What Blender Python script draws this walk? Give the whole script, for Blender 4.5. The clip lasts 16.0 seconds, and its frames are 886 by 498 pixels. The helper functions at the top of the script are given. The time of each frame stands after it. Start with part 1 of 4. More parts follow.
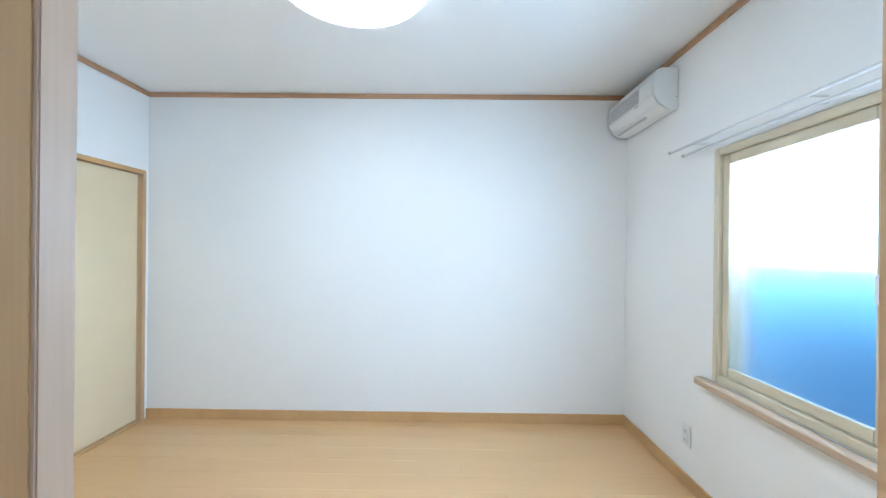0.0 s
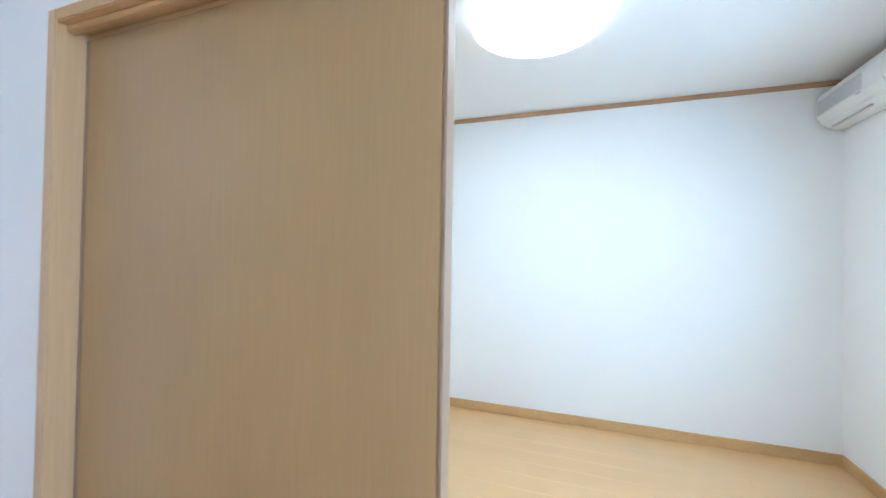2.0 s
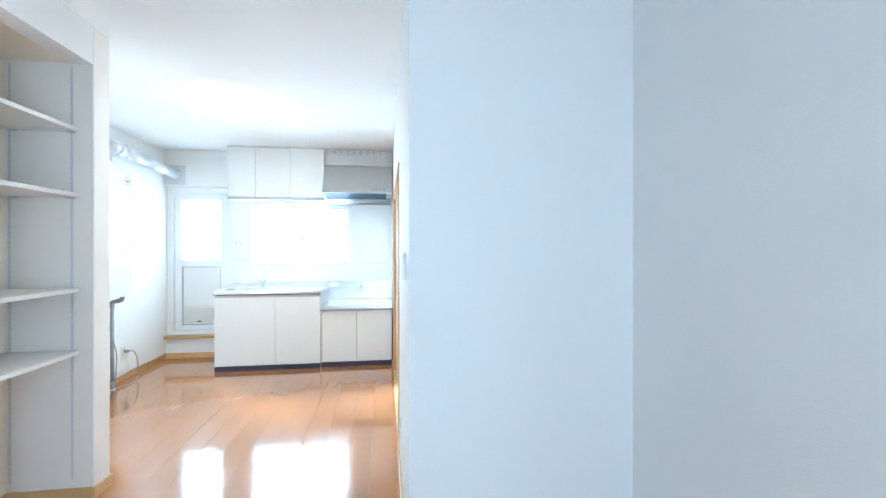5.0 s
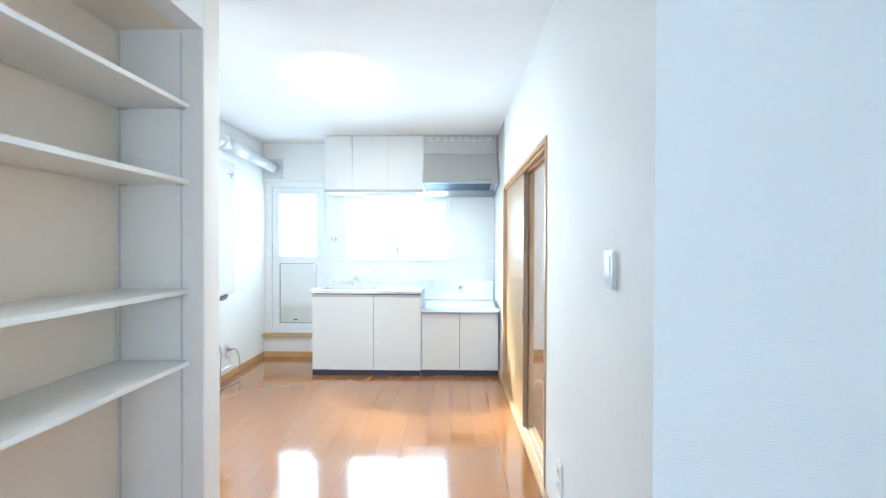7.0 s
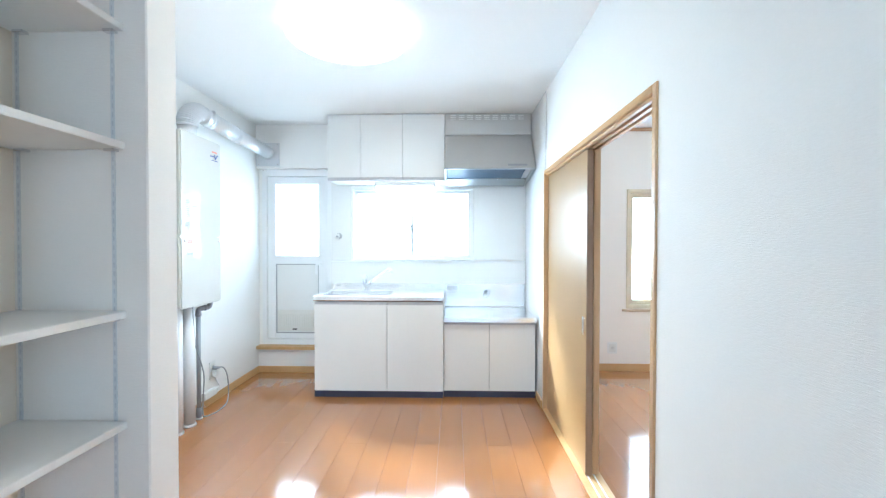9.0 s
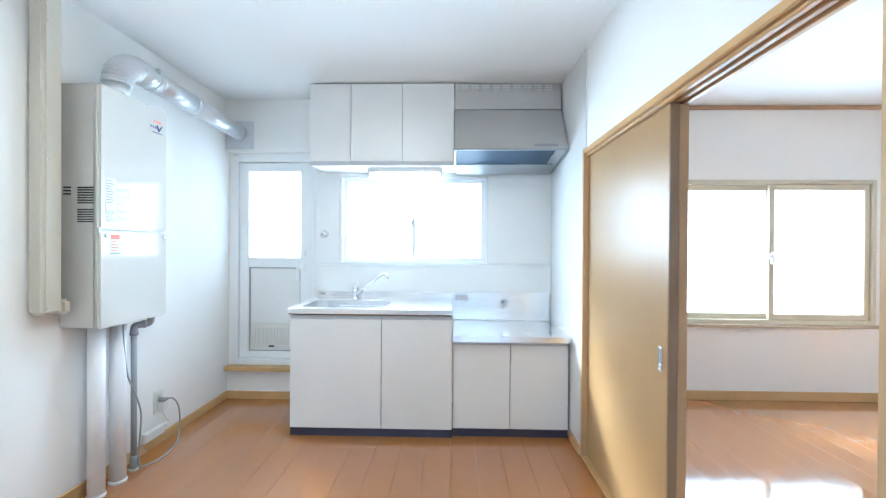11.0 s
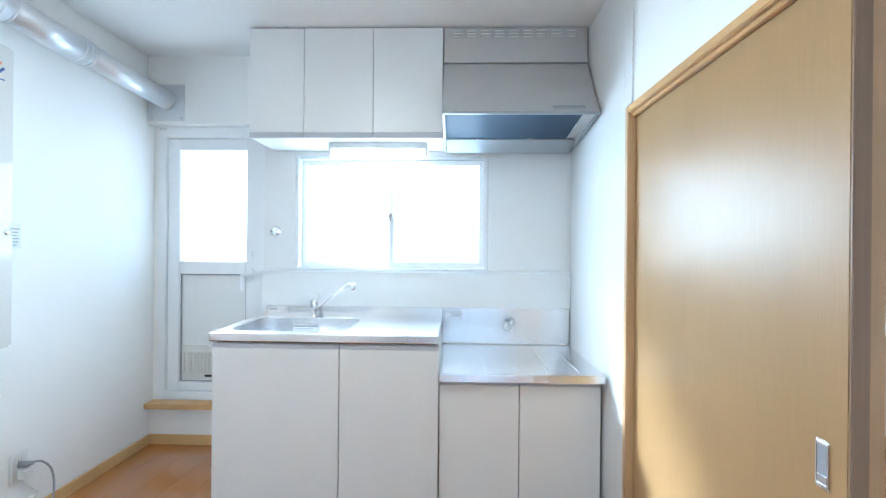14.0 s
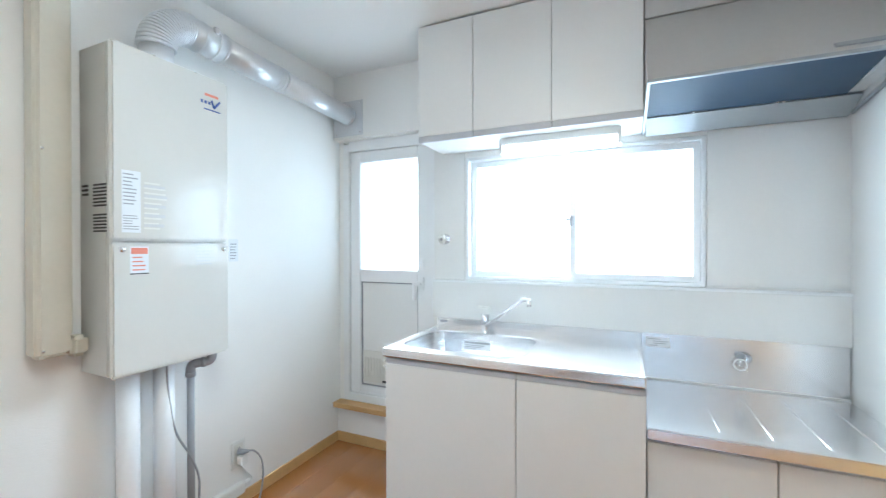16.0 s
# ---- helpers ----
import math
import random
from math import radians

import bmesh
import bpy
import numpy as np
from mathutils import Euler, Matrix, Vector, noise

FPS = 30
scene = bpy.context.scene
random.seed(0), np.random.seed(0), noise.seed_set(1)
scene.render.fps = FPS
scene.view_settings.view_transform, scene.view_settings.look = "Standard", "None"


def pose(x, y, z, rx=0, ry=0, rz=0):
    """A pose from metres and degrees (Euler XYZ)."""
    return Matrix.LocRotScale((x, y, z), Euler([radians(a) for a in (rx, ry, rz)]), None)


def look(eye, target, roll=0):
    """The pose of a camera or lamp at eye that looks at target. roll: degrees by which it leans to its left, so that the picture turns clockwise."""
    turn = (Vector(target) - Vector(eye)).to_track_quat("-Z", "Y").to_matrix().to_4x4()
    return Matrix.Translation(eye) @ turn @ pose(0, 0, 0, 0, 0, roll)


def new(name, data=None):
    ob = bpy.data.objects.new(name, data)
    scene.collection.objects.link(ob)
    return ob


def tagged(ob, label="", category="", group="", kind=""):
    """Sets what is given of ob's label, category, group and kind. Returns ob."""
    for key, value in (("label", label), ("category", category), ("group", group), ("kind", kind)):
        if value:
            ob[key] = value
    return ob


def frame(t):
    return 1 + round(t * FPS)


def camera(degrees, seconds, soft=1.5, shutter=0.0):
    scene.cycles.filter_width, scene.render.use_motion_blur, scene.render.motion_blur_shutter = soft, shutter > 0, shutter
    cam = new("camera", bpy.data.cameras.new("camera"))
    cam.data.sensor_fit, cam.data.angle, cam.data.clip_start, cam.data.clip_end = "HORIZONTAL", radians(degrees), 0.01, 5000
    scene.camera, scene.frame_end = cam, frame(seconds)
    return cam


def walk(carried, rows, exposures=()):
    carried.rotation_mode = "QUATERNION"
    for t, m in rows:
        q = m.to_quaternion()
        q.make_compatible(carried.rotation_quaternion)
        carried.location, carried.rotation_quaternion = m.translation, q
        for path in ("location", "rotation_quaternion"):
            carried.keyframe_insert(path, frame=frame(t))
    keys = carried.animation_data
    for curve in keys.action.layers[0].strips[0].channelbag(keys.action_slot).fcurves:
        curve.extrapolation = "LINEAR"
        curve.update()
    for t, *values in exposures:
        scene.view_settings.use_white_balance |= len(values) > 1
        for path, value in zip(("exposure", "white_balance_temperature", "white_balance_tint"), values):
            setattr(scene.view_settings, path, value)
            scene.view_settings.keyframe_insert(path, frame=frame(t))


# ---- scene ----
cam = camera(94.4, 16.0, 1.3, 0.12)
PATH = [
    (0, (0.623, -5.723, 1.273), (2.623, -5.707, 1.27), 0.6),
    (0.5, (0.568, -5.715, 1.272), (2.568, -5.702, 1.274), 0.7),
    (1, (0.516, -5.69, 1.267), (2.515, -5.64, 1.287), 0.7),
    (1.5, (0.442, -5.658, 1.263), (2.42, -5.36, 1.293), 1.0),
    (2, (0.37, -5.609, 1.259), (2.24, -4.901, 1.289), 1.0),
    (2.5, (0.296, -5.558, 1.257), (1.989, -4.494, 1.289), 0.6),
    (3, (0.227, -5.503, 1.256), (1.686, -4.138, 1.299), 0.6),
    (3.5, (0.126, -5.427, 1.291), (1.29, -3.8, 1.29), 0.5),
    (4, (0.062, -5.34, 1.292), (0.894, -3.516, 1.286), 0.4),
    (4.5, (-0.006, -5.228, 1.292), (0.521, -3.295, 1.277), 0.1),
    (5, (-0.06, -5.093, 1.272), (0.217, -3.112, 1.269), -0.0),
    (7.3, (-0.487, -4.464, 1.266), (-0.537, -2.465, 1.244), 0.2),
    (7.5, (-0.513, -4.402, 1.265), (-0.561, -2.403, 1.24), 0.1),
    (8, (-0.564, -4.236, 1.263), (-0.613, -2.236, 1.235), 0.1),
    (8.5, (-0.609, -4.084, 1.254), (-0.657, -2.085, 1.226), 0.1),
    (9, (-0.665, -3.923, 1.266), (-0.716, -1.924, 1.237), 0.1),
    (9.2, (-0.66, -3.856, 1.28), (-0.741, -1.858, 1.246), 0.2),
    (11.5, (-0.755, -3.093, 1.229), (-0.802, -1.093, 1.223), 0.4),
    (12, (-0.742, -2.966, 1.234), (-0.791, -0.966, 1.229), 0.4),
    (12.5, (-0.716, -2.838, 1.226), (-0.766, -0.839, 1.225), 0.4),
    (13, (-0.68, -2.704, 1.234), (-0.731, -0.704, 1.23), 0.3),
    (13.5, (-0.668, -2.59, 1.231), (-0.718, -0.591, 1.229), 0.4),
    (14, (-0.682, -2.483, 1.231), (-0.733, -0.484, 1.23), 0.5),
    (14.5, (-0.724, -2.382, 1.242), (-0.773, -0.382, 1.236), 0.5),
    (15, (-0.756, -2.309, 1.247), (-0.833, -0.311, 1.245), 0.5),
    (15.5, (-0.786, -2.248, 1.268), (-1.078, -0.269, 1.257), 0.3),
    (16, (-0.812, -2.184, 1.285), (-1.626, -0.357, 1.275), -0.1),
]
EXPOSURES = [(0.0, 1.32, 5070, 3), (1.5, 1.45, 4980, 3), (2.5, 1.55, 5120, 1), (3.5, 1.58, 5170, 0), (5.0, 1.45, 4960, -4), (7.5, 1.37, 5000, -4), (9.0, 1.24, 5010, -3),
             (11.5, 0.92, 4960, -2), (14.0, 0.85, 4910, -2), (16.0, 0.72, 5260, -1)]
walk(cam, [(t, look(eye, target, roll)) for t, eye, target, roll in PATH], EXPOSURES)

# ---- world, sun, large lights ----
world = bpy.data.worlds.new("sky")
scene.world = world
world.use_nodes = True
wt = world.node_tree
sky = wt.nodes.new("ShaderNodeTexSky")
sky.sky_type, sky.sun_disc = "NISHITA", False
sky.sun_elevation, sky.sun_rotation = radians(37), radians(-36)
wt.links.new(sky.outputs[0], wt.nodes["Background"].inputs[0])
wt.nodes["Background"].inputs[1].default_value = 0.13
SUN = Vector((0.70, -0.97, -0.90))
sun = new("sun", bpy.data.lights.new("sun", "SUN"))
sun.data.energy, sun.data.angle, sun.data.color = 5.0, radians(10), (1, 0.94, 0.85)
sun.matrix_world = look(-SUN * 20, (0, 0, 0))


def window_daylight(x, y, z, w, h, turn, power, color=(0.88, 0.94, 1.0)):
    """The sky's light in the opening of a window."""
    lamp = new("window_daylight", bpy.data.lights.new("window_daylight", "AREA"))
    lamp.data.shape, lamp.data.size, lamp.data.size_y = "RECTANGLE", w, h
    lamp.data.energy, lamp.data.color = power, color
    lamp.matrix_world = pose(x, y, z, 90, 0, turn)


window_daylight(-1.06, 0.17, 1.46, 1.10, 0.66, 180, 13, (0.87, 0.94, 1.0))
window_daylight(-2.19, 0.19, 1.49, 0.44, 0.70, 180, 2.6, (0.88, 0.95, 1.0))
window_daylight(1.86, 0.36, 1.21, 1.55, 1.10, 180, 24)
window_daylight(1.88, -7.24, 1.50, 1.50, 0.54, 0, 11, (0.75, 0.88, 1.0))
# added daylight from an unseen door pane, to brighten hall and recess
window_daylight(-0.20, -7.26, 1.30, 0.90, 1.60, 0, 11, (0.88, 0.93, 1.0))


# ---- materials ----
def nodes_of(m):
    nt = m.node_tree
    return nt, nt.nodes["Principled BSDF"]


def material(name, color, rough=0.5, metal=0.0, vary=0.06, scale=(3, 3, 3), fine=(60, 60, 60), bump=0.0, bump_scale=None, rough_vary=0.05, random=0.0, coat=0.0):
    """Principled surface: colour varied at two scales, uneven roughness, fine relief."""
    m = bpy.data.materials.new(name)
    m.use_nodes = True
    nt, b = nodes_of(m)
    n, l = nt.nodes, nt.links
    co = n.new("ShaderNodeTexCoord")
    where = co.outputs["Object"]
    if random:
        info = n.new("ShaderNodeObjectInfo")
        shift = n.new("ShaderNodeVectorMath")
        shift.operation = "MULTIPLY_ADD"
        l.new(info.outputs["Random"], shift.inputs[0])
        shift.inputs[1].default_value = (37.0, 23.0, 11.0)
        l.new(where, shift.inputs[2])
        where = shift.outputs[0]

    def noise_at(sc, detail=3.0):
        mp = n.new("ShaderNodeMapping")
        mp.inputs["Scale"].default_value = sc
        l.new(where, mp.inputs["Vector"])
        mp.inputs["Location"].default_value = (0.31, 0.47, 0.37)
        t = n.new("ShaderNodeTexNoise")
        t.inputs["Scale"].default_value, t.inputs["Detail"].default_value = 1.0, detail
        l.new(mp.outputs[0], t.inputs["Vector"])
        return t.outputs["Fac"]

    big, small = noise_at(scale), noise_at(fine)
    mix = n.new("ShaderNodeMath")
    mix.operation = "MULTIPLY_ADD"
    l.new(small, mix.inputs[0])
    mix.inputs[1].default_value = 0.6
    l.new(big, mix.inputs[2])
    fac = mix.outputs[0]
    if random:
        add = n.new("ShaderNodeMath")
        add.operation = "MULTIPLY_ADD"
        l.new(info.outputs["Random"], add.inputs[0])
        add.inputs[1].default_value = random
        l.new(fac, add.inputs[2])
        fac = add.outputs[0]
    ramp = n.new("ShaderNodeMapRange")
    ramp.inputs["From Min"].default_value, ramp.inputs["From Max"].default_value = 0.45, 1.15 + random
    l.new(fac, ramp.inputs["Value"])
    tone = n.new("ShaderNodeMix")
    tone.data_type = "RGBA"
    tone.inputs[6].default_value = (*[c * (1 - vary) for c in color], 1)
    tone.inputs[7].default_value = (*[min(0.95, c * (1 + vary)) for c in color], 1)
    l.new(ramp.outputs[0], tone.inputs[0])
    l.new(tone.outputs[2], b.inputs["Base Color"])
    rr = n.new("ShaderNodeMapRange")
    rr.inputs["From Min"].default_value, rr.inputs["From Max"].default_value = 0.3, 0.7
    rr.inputs["To Min"].default_value, rr.inputs["To Max"].default_value = max(0.02, rough - rough_vary), rough + rough_vary
    l.new(big, rr.inputs["Value"])
    l.new(rr.outputs[0], b.inputs["Roughness"])
    b.inputs["Metallic"].default_value = metal
    if coat:
        b.inputs["Coat Weight"].default_value, b.inputs["Coat Roughness"].default_value = coat, 0.085
        b.inputs["Coat IOR"].default_value = 1.62
    if bump:
        bp = n.new("ShaderNodeBump")
        bp.inputs["Strength"].default_value, bp.inputs["Distance"].default_value = bump, 0.002
        l.new(noise_at(bump_scale or fine), bp.inputs["Height"])
        l.new(bp.outputs[0], b.inputs["Normal"])
    return m


def glow(name, color, strength):
    m = material(name, (0.9, 0.9, 0.9), 0.4, vary=0.01)
    nt, b = nodes_of(m)
    b.inputs["Emission Color"].default_value = (*color, 1)
    b.inputs["Emission Strength"].default_value = strength
    return m


def glass(name, tint, rough, bump, scale):
    m = bpy.data.materials.new(name)
    m.use_nodes = True
    nt, b = nodes_of(m)
    b.inputs["Base Color"].default_value = (*tint, 1)
    b.inputs["Transmission Weight"].default_value, b.inputs["Roughness"].default_value, b.inputs["IOR"].default_value = 1, rough, 1.3
    co, t, bp = nt.nodes.new("ShaderNodeTexCoord"), nt.nodes.new("ShaderNodeTexNoise"), nt.nodes.new("ShaderNodeBump")
    t.inputs["Scale"].default_value, bp.inputs["Strength"].default_value, bp.inputs["Distance"].default_value = scale, bump, 0.003
    nt.links.new(co.outputs["Object"], t.inputs["Vector"])
    nt.links.new(t.outputs["Fac"], bp.inputs["Height"])
    nt.links.new(bp.outputs[0], b.inputs["Normal"])
    return m


WALL = material("ribbed white wallpaper", (0.88, 0.87, 0.85), 0.75, vary=0.025, scale=(1.2, 1.2, 1.2), fine=(90, 90, 260), bump=0.35, bump_scale=(60, 60, 420))
WALL_WARM = material("cream niche wallpaper", (0.93, 0.82, 0.68), 0.75, vary=0.03, scale=(1.2, 1.2, 1.2), fine=(90, 90, 260), bump=0.3, bump_scale=(60, 60, 420))
CEIL = material("ceiling paper", (0.88, 0.88, 0.87), 0.8, vary=0.02, scale=(1, 1, 1), fine=(120, 120, 120), bump=0.25, bump_scale=(160, 160, 160))
PANEL = material("glossy kitchen panel", (0.82, 0.82, 0.81), 0.18, vary=0.02, rough_vary=0.05)
WOOD = material("door veneer", (0.405, 0.26, 0.115), 0.325, vary=0.10, scale=(3, 3, 0.5), fine=(260, 260, 7), bump=0.05, bump_scale=(300, 300, 8), rough_vary=0.02)
nodes_of(WOOD)[1].inputs["Specular IOR Level"].default_value = 0.45
WOOD_DARK = material("door edge veneer", (0.30, 0.205, 0.135), 0.36, vary=0.16, scale=(9, 9, 0.7), fine=(170, 170, 5))
TRIM = material("oak trim", (0.59, 0.37, 0.16), 0.38, vary=0.14, scale=(5, 5, 2), fine=(120, 30, 120), bump=0.06)
TRIM_V = material("oak door frame", (0.60, 0.41, 0.225), 0.36, vary=0.14, scale=(9, 9, 0.8), fine=(170, 170, 6), bump=0.06)
CROWN = material("brown picture rail wood", (0.47, 0.28, 0.15), 0.4, vary=0.12, scale=(4, 4, 4), fine=(30, 30, 120))
PLANK = material("orange oak plank", (0.40, 0.165, 0.046), 0.16, vary=0.06, scale=(8, 0.8, 1), fine=(150, 6, 1), bump=0.04, bump_scale=(180, 8, 1), rough_vary=0.05, random=0.3, coat=1.0)
MAPLE = material("maple plank", (0.66, 0.42, 0.19), 0.22, vary=0.05, scale=(5, 0.8, 1), fine=(90, 4, 1), rough_vary=0.03, random=0.3, coat=0.2)
SUBPALE = material("pale plank groove", (0.62, 0.46, 0.32), 0.5)
LAMINATE = material("white laminate door", (0.80, 0.795, 0.785), 0.34, vary=0.02, rough_vary=0.04)
CARCASS = material("white carcass board", (0.78, 0.78, 0.77), 0.45, vary=0.03)
GREYPVC = material("grey pull strip", (0.52, 0.52, 0.55), 0.37, vary=0.04)
TOE = material("navy kickboard", (0.035, 0.04, 0.075), 0.45, vary=0.2)
# near-black colour that draws the shade in gaps between cabinet doors
GAPSHADE = material("painted gap shade", (0.06, 0.06, 0.065), 0.7)
STEEL = material("brushed steel", (0.82, 0.82, 0.83), 0.235, 1.0, vary=0.015, scale=(1, 3, 3), fine=(10, 260, 260), bump=0.012, bump_scale=(8, 300, 300), rough_vary=0.02)
CHROME = material("chrome", (0.8, 0.8, 0.82), 0.07, 1.0, vary=0.02, rough_vary=0.03)
DUCT = material("galvanised duct", (0.70, 0.71, 0.73), 0.37, 0.6, vary=0.05, scale=(6, 6, 6), fine=(80, 80, 80), bump=0.03, rough_vary=0.04)
HOOD = material("silver hood paint", (0.52, 0.51, 0.50), 0.36, 0.3, vary=0.04)
TRAY = material("drip tray sheet", (0.36, 0.38, 0.40), 0.35, 0.3, vary=0.04)
FILTER = material("dark hood filter", (0.035, 0.062, 0.105), 0.55, 0.0, vary=0.25, fine=(300, 300, 300), bump=0.5, bump_scale=(260, 260, 260))
PVC = material("white window frame", (0.86, 0.87, 0.88), 0.35, vary=0.02)
FUSUMA = material("cream closet paper", (0.76, 0.63, 0.41), 0.7, vary=0.04, fine=(140, 140, 140), bump=0.15)
BEIGEALU = material("beige window frame", (0.66, 0.58, 0.42), 0.4, 0.1, vary=0.04)
SILL = material("tan wooden sill", (0.53, 0.40, 0.28), 0.45, vary=0.08, fine=(20, 160, 160))
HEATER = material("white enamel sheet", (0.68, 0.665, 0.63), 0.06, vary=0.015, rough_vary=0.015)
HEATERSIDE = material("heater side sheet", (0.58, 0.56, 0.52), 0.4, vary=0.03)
COVER = material("ivory plastic cover", (0.62, 0.58, 0.49), 0.4, vary=0.04)
PIPEWHITE = material("white pipe sleeve", (0.86, 0.87, 0.89), 0.35, vary=0.03)
PIPEGREY = material("grey plastic pipe", (0.36, 0.37, 0.40), 0.4, vary=0.06)
CABLE = material("grey cable", (0.33, 0.34, 0.36), 0.5)
PLASTIC = material("white plastic", (0.80, 0.80, 0.78), 0.36, vary=0.02)
AGED = material("ivory plastic", (0.74, 0.73, 0.69), 0.4, vary=0.03)
BLACK = material("black plastic", (0.02, 0.02, 0.022), 0.5)
INK = material("grey print", (0.36, 0.37, 0.40), 0.6)
INKBLUE = material("blue print", (0.05, 0.09, 0.30), 0.5)
INKRED = material("red print", (0.72, 0.24, 0.17), 0.5)
PAPER = material("white sticker", (0.78, 0.80, 0.84), 0.5, vary=0.02)
SHELFM = material("white shelf board", (0.88, 0.86, 0.82), 0.4, vary=0.02)
RAILM = material("white shelf rail", (0.72, 0.72, 0.71), 0.4, 0.2)
FROST = glass("frosted glass", (0.96, 0.98, 1.0), 0.22, 0.4, 240)
CLEAR = glass("clear plastic", (0.95, 0.96, 0.96), 0.03, 0.0, 10)
LAMPGLOW = glow("lit lamp cover", (1.0, 0.88, 0.72), 10.0)
LAMPRIM = glow("lamp cover rim", (1.0, 0.96, 0.90), 1.0)
# copy of WALL, its cream tint standing in for warm light off the floor
WALL_TINTED = material("cream-tinted white wallpaper", (0.88, 0.83, 0.77), 0.75, vary=0.025, scale=(1.2, 1.2, 1.2), fine=(90, 90, 260), bump=0.35, bump_scale=(60, 60, 420))
LAMPGLOW_BED = glow("lit bedroom lamp cover", (1.0, 0.985, 0.95), 8.3)
INKPALE = material("pale grey print", (0.60, 0.60, 0.61), 0.6)
BARGLOW = glow("under cabinet lamp cover", (0.96, 0.99, 1.0), 2.5)
GROUND = material("pale yard gravel", (0.50, 0.49, 0.46), 0.9, vary=0.2, scale=(0.6, 0.6, 0.6), fine=(9, 9, 9))
BLUEWALL = material("blue sheet metal wall", (0.16, 0.38, 0.58), 0.5, vary=0.08)


# ---- mesh helpers ----
def box(bm, x0, x1, y0, y1, z0, z1):
    r = bmesh.ops.create_cube(bm, size=1)
    bmesh.ops.scale(bm, vec=(x1 - x0, y1 - y0, z1 - z0), verts=r["verts"])
    bmesh.ops.translate(bm, vec=((x0 + x1) / 2, (y0 + y1) / 2, (z0 + z1) / 2), verts=r["verts"])


def rounded(bm, width, segments=2):
    bmesh.ops.bevel(bm, geom=bm.edges[:], offset=width, segments=segments, affect="EDGES", clamp_overlap=True)


def part(name, bm, mat, parent=None, label="", smooth=False):
    me = bpy.data.meshes.new(name)
    bmesh.ops.recalc_face_normals(bm, faces=bm.faces[:])
    bm.to_mesh(me)
    bm.free()
    me.materials.append(mat)
    if smooth:
        for f in me.polygons:
            f.use_smooth = True
    ob = new(name, me)
    ob.parent = parent
    if label:
        ob["label"] = label
    return ob


def slab(name, mat, dims, parent=None, label="", bevel=0.0):
    """One box, with rounded edges where bevel is given."""
    bm = bmesh.new()
    box(bm, *dims)
    if bevel:
        rounded(bm, bevel)
    return part(name, bm, mat, parent, label)


def structure(name, mat, *dims, label="", bevel=0.0, parent=None):
    bm = bmesh.new()
    for d in dims:
        box(bm, *d)
    if bevel:
        rounded(bm, bevel, 1)
    ob = part(name, bm, mat, parent, label)
    return ob if parent else tagged(ob, kind="structure")


def thing(name, x, y, z, label, category, group=""):
    ob = new(name)
    ob.empty_display_size = 0.05
    base = tagged(ob, label, category, group)
    ob.location = (x, y, z)
    return base


def under(parent, ob):
    """Hang a part made in world metres under a thing that stands at its own base."""
    ob.parent = parent
    top = parent
    shift = Vector((0, 0, 0))
    while top is not None:
        shift += top.location
        top = top.parent
    ob.data.transform(Matrix.Translation(-shift))
    return ob


def piece(thing_ob, name, mat, dims, label="", bevel=0.002):
    return under(thing_ob, slab(name, mat, dims, None, label, bevel))


def sweep(bm, pts, radii, seg=14, caps=True):
    """A tube along points, with a radius for each."""
    if not isinstance(radii, (list, tuple)):
        radii = [radii] * len(pts)
    pts = [Vector(p) for p in pts]
    rings, side = [], None
    for i, p in enumerate(pts):
        d = (pts[min(i + 1, len(pts) - 1)] - pts[max(i - 1, 0)]).normalized()
        if side is None:
            side = d.orthogonal().normalized()
        side = (side - d * side.dot(d)).normalized()
        up = d.cross(side)
        rings.append([bm.verts.new(p + radii[i] * (math.cos(a) * side + math.sin(a) * up)) for a in (2 * math.pi * k / seg for k in range(seg))])
    for a, b in zip(rings, rings[1:]):
        for k in range(seg):
            bm.faces.new((a[k], a[(k + 1) % seg], b[(k + 1) % seg], b[k]))
    if caps:
        bm.faces.new(rings[0])
        bm.faces.new(rings[-1])


def tube(thing_ob, name, mat, pts, radii, label="", seg=16):
    bm = bmesh.new()
    sweep(bm, pts, radii, seg)
    return under(thing_ob, part(name, bm, mat, None, label, smooth=True))


def lathe(bm, profile, centre, axis="z", seg=40):
    """Turns (radius, height) points round an axis through centre."""
    rows = []
    for r, h in profile:
        row = []
        for k in range(seg):
            a = 2 * math.pi * k / seg
            u, v = r * math.cos(a), r * math.sin(a)
            p = {"z": (u, v, h), "y": (u, h, v), "x": (h, u, v)}[axis]
            row.append(bm.verts.new(Vector(centre) + Vector(p)))
        rows.append(row)
    for a, b in zip(rows, rows[1:]):
        for k in range(seg):
            bm.faces.new((a[k], a[(k + 1) % seg], b[(k + 1) % seg], b[k]))
    bm.faces.new(rows[0])
    bm.faces.new(rows[-1])


def turned(thing_ob, name, mat, profile, centre, axis="z", label="", seg=32):
    bm = bmesh.new()
    lathe(bm, profile, centre, axis, seg)
    return under(thing_ob, part(name, bm, mat, None, label, smooth=True))


def bezier(points, n=12):
    """Smooth path through points."""
    pts = [Vector(p) for p in points]
    out = []
    for i in range(len(pts) - 1):
        a, b, c, d = pts[max(i - 1, 0)], pts[i], pts[i + 1], pts[min(i + 2, len(pts) - 1)]
        for k in range(n):
            t = k / n
            out.append(0.5 * (2 * b + (c - a) * t + (2 * a - 5 * b + 4 * c - d) * t * t + (3 * b - a - 3 * c + d) * t ** 3))
    return out + [pts[-1]]


# ---- large structure ----
H = 2.40
XW, XE = -2.572, 0.025
RY, RX = -3.597, 0.905
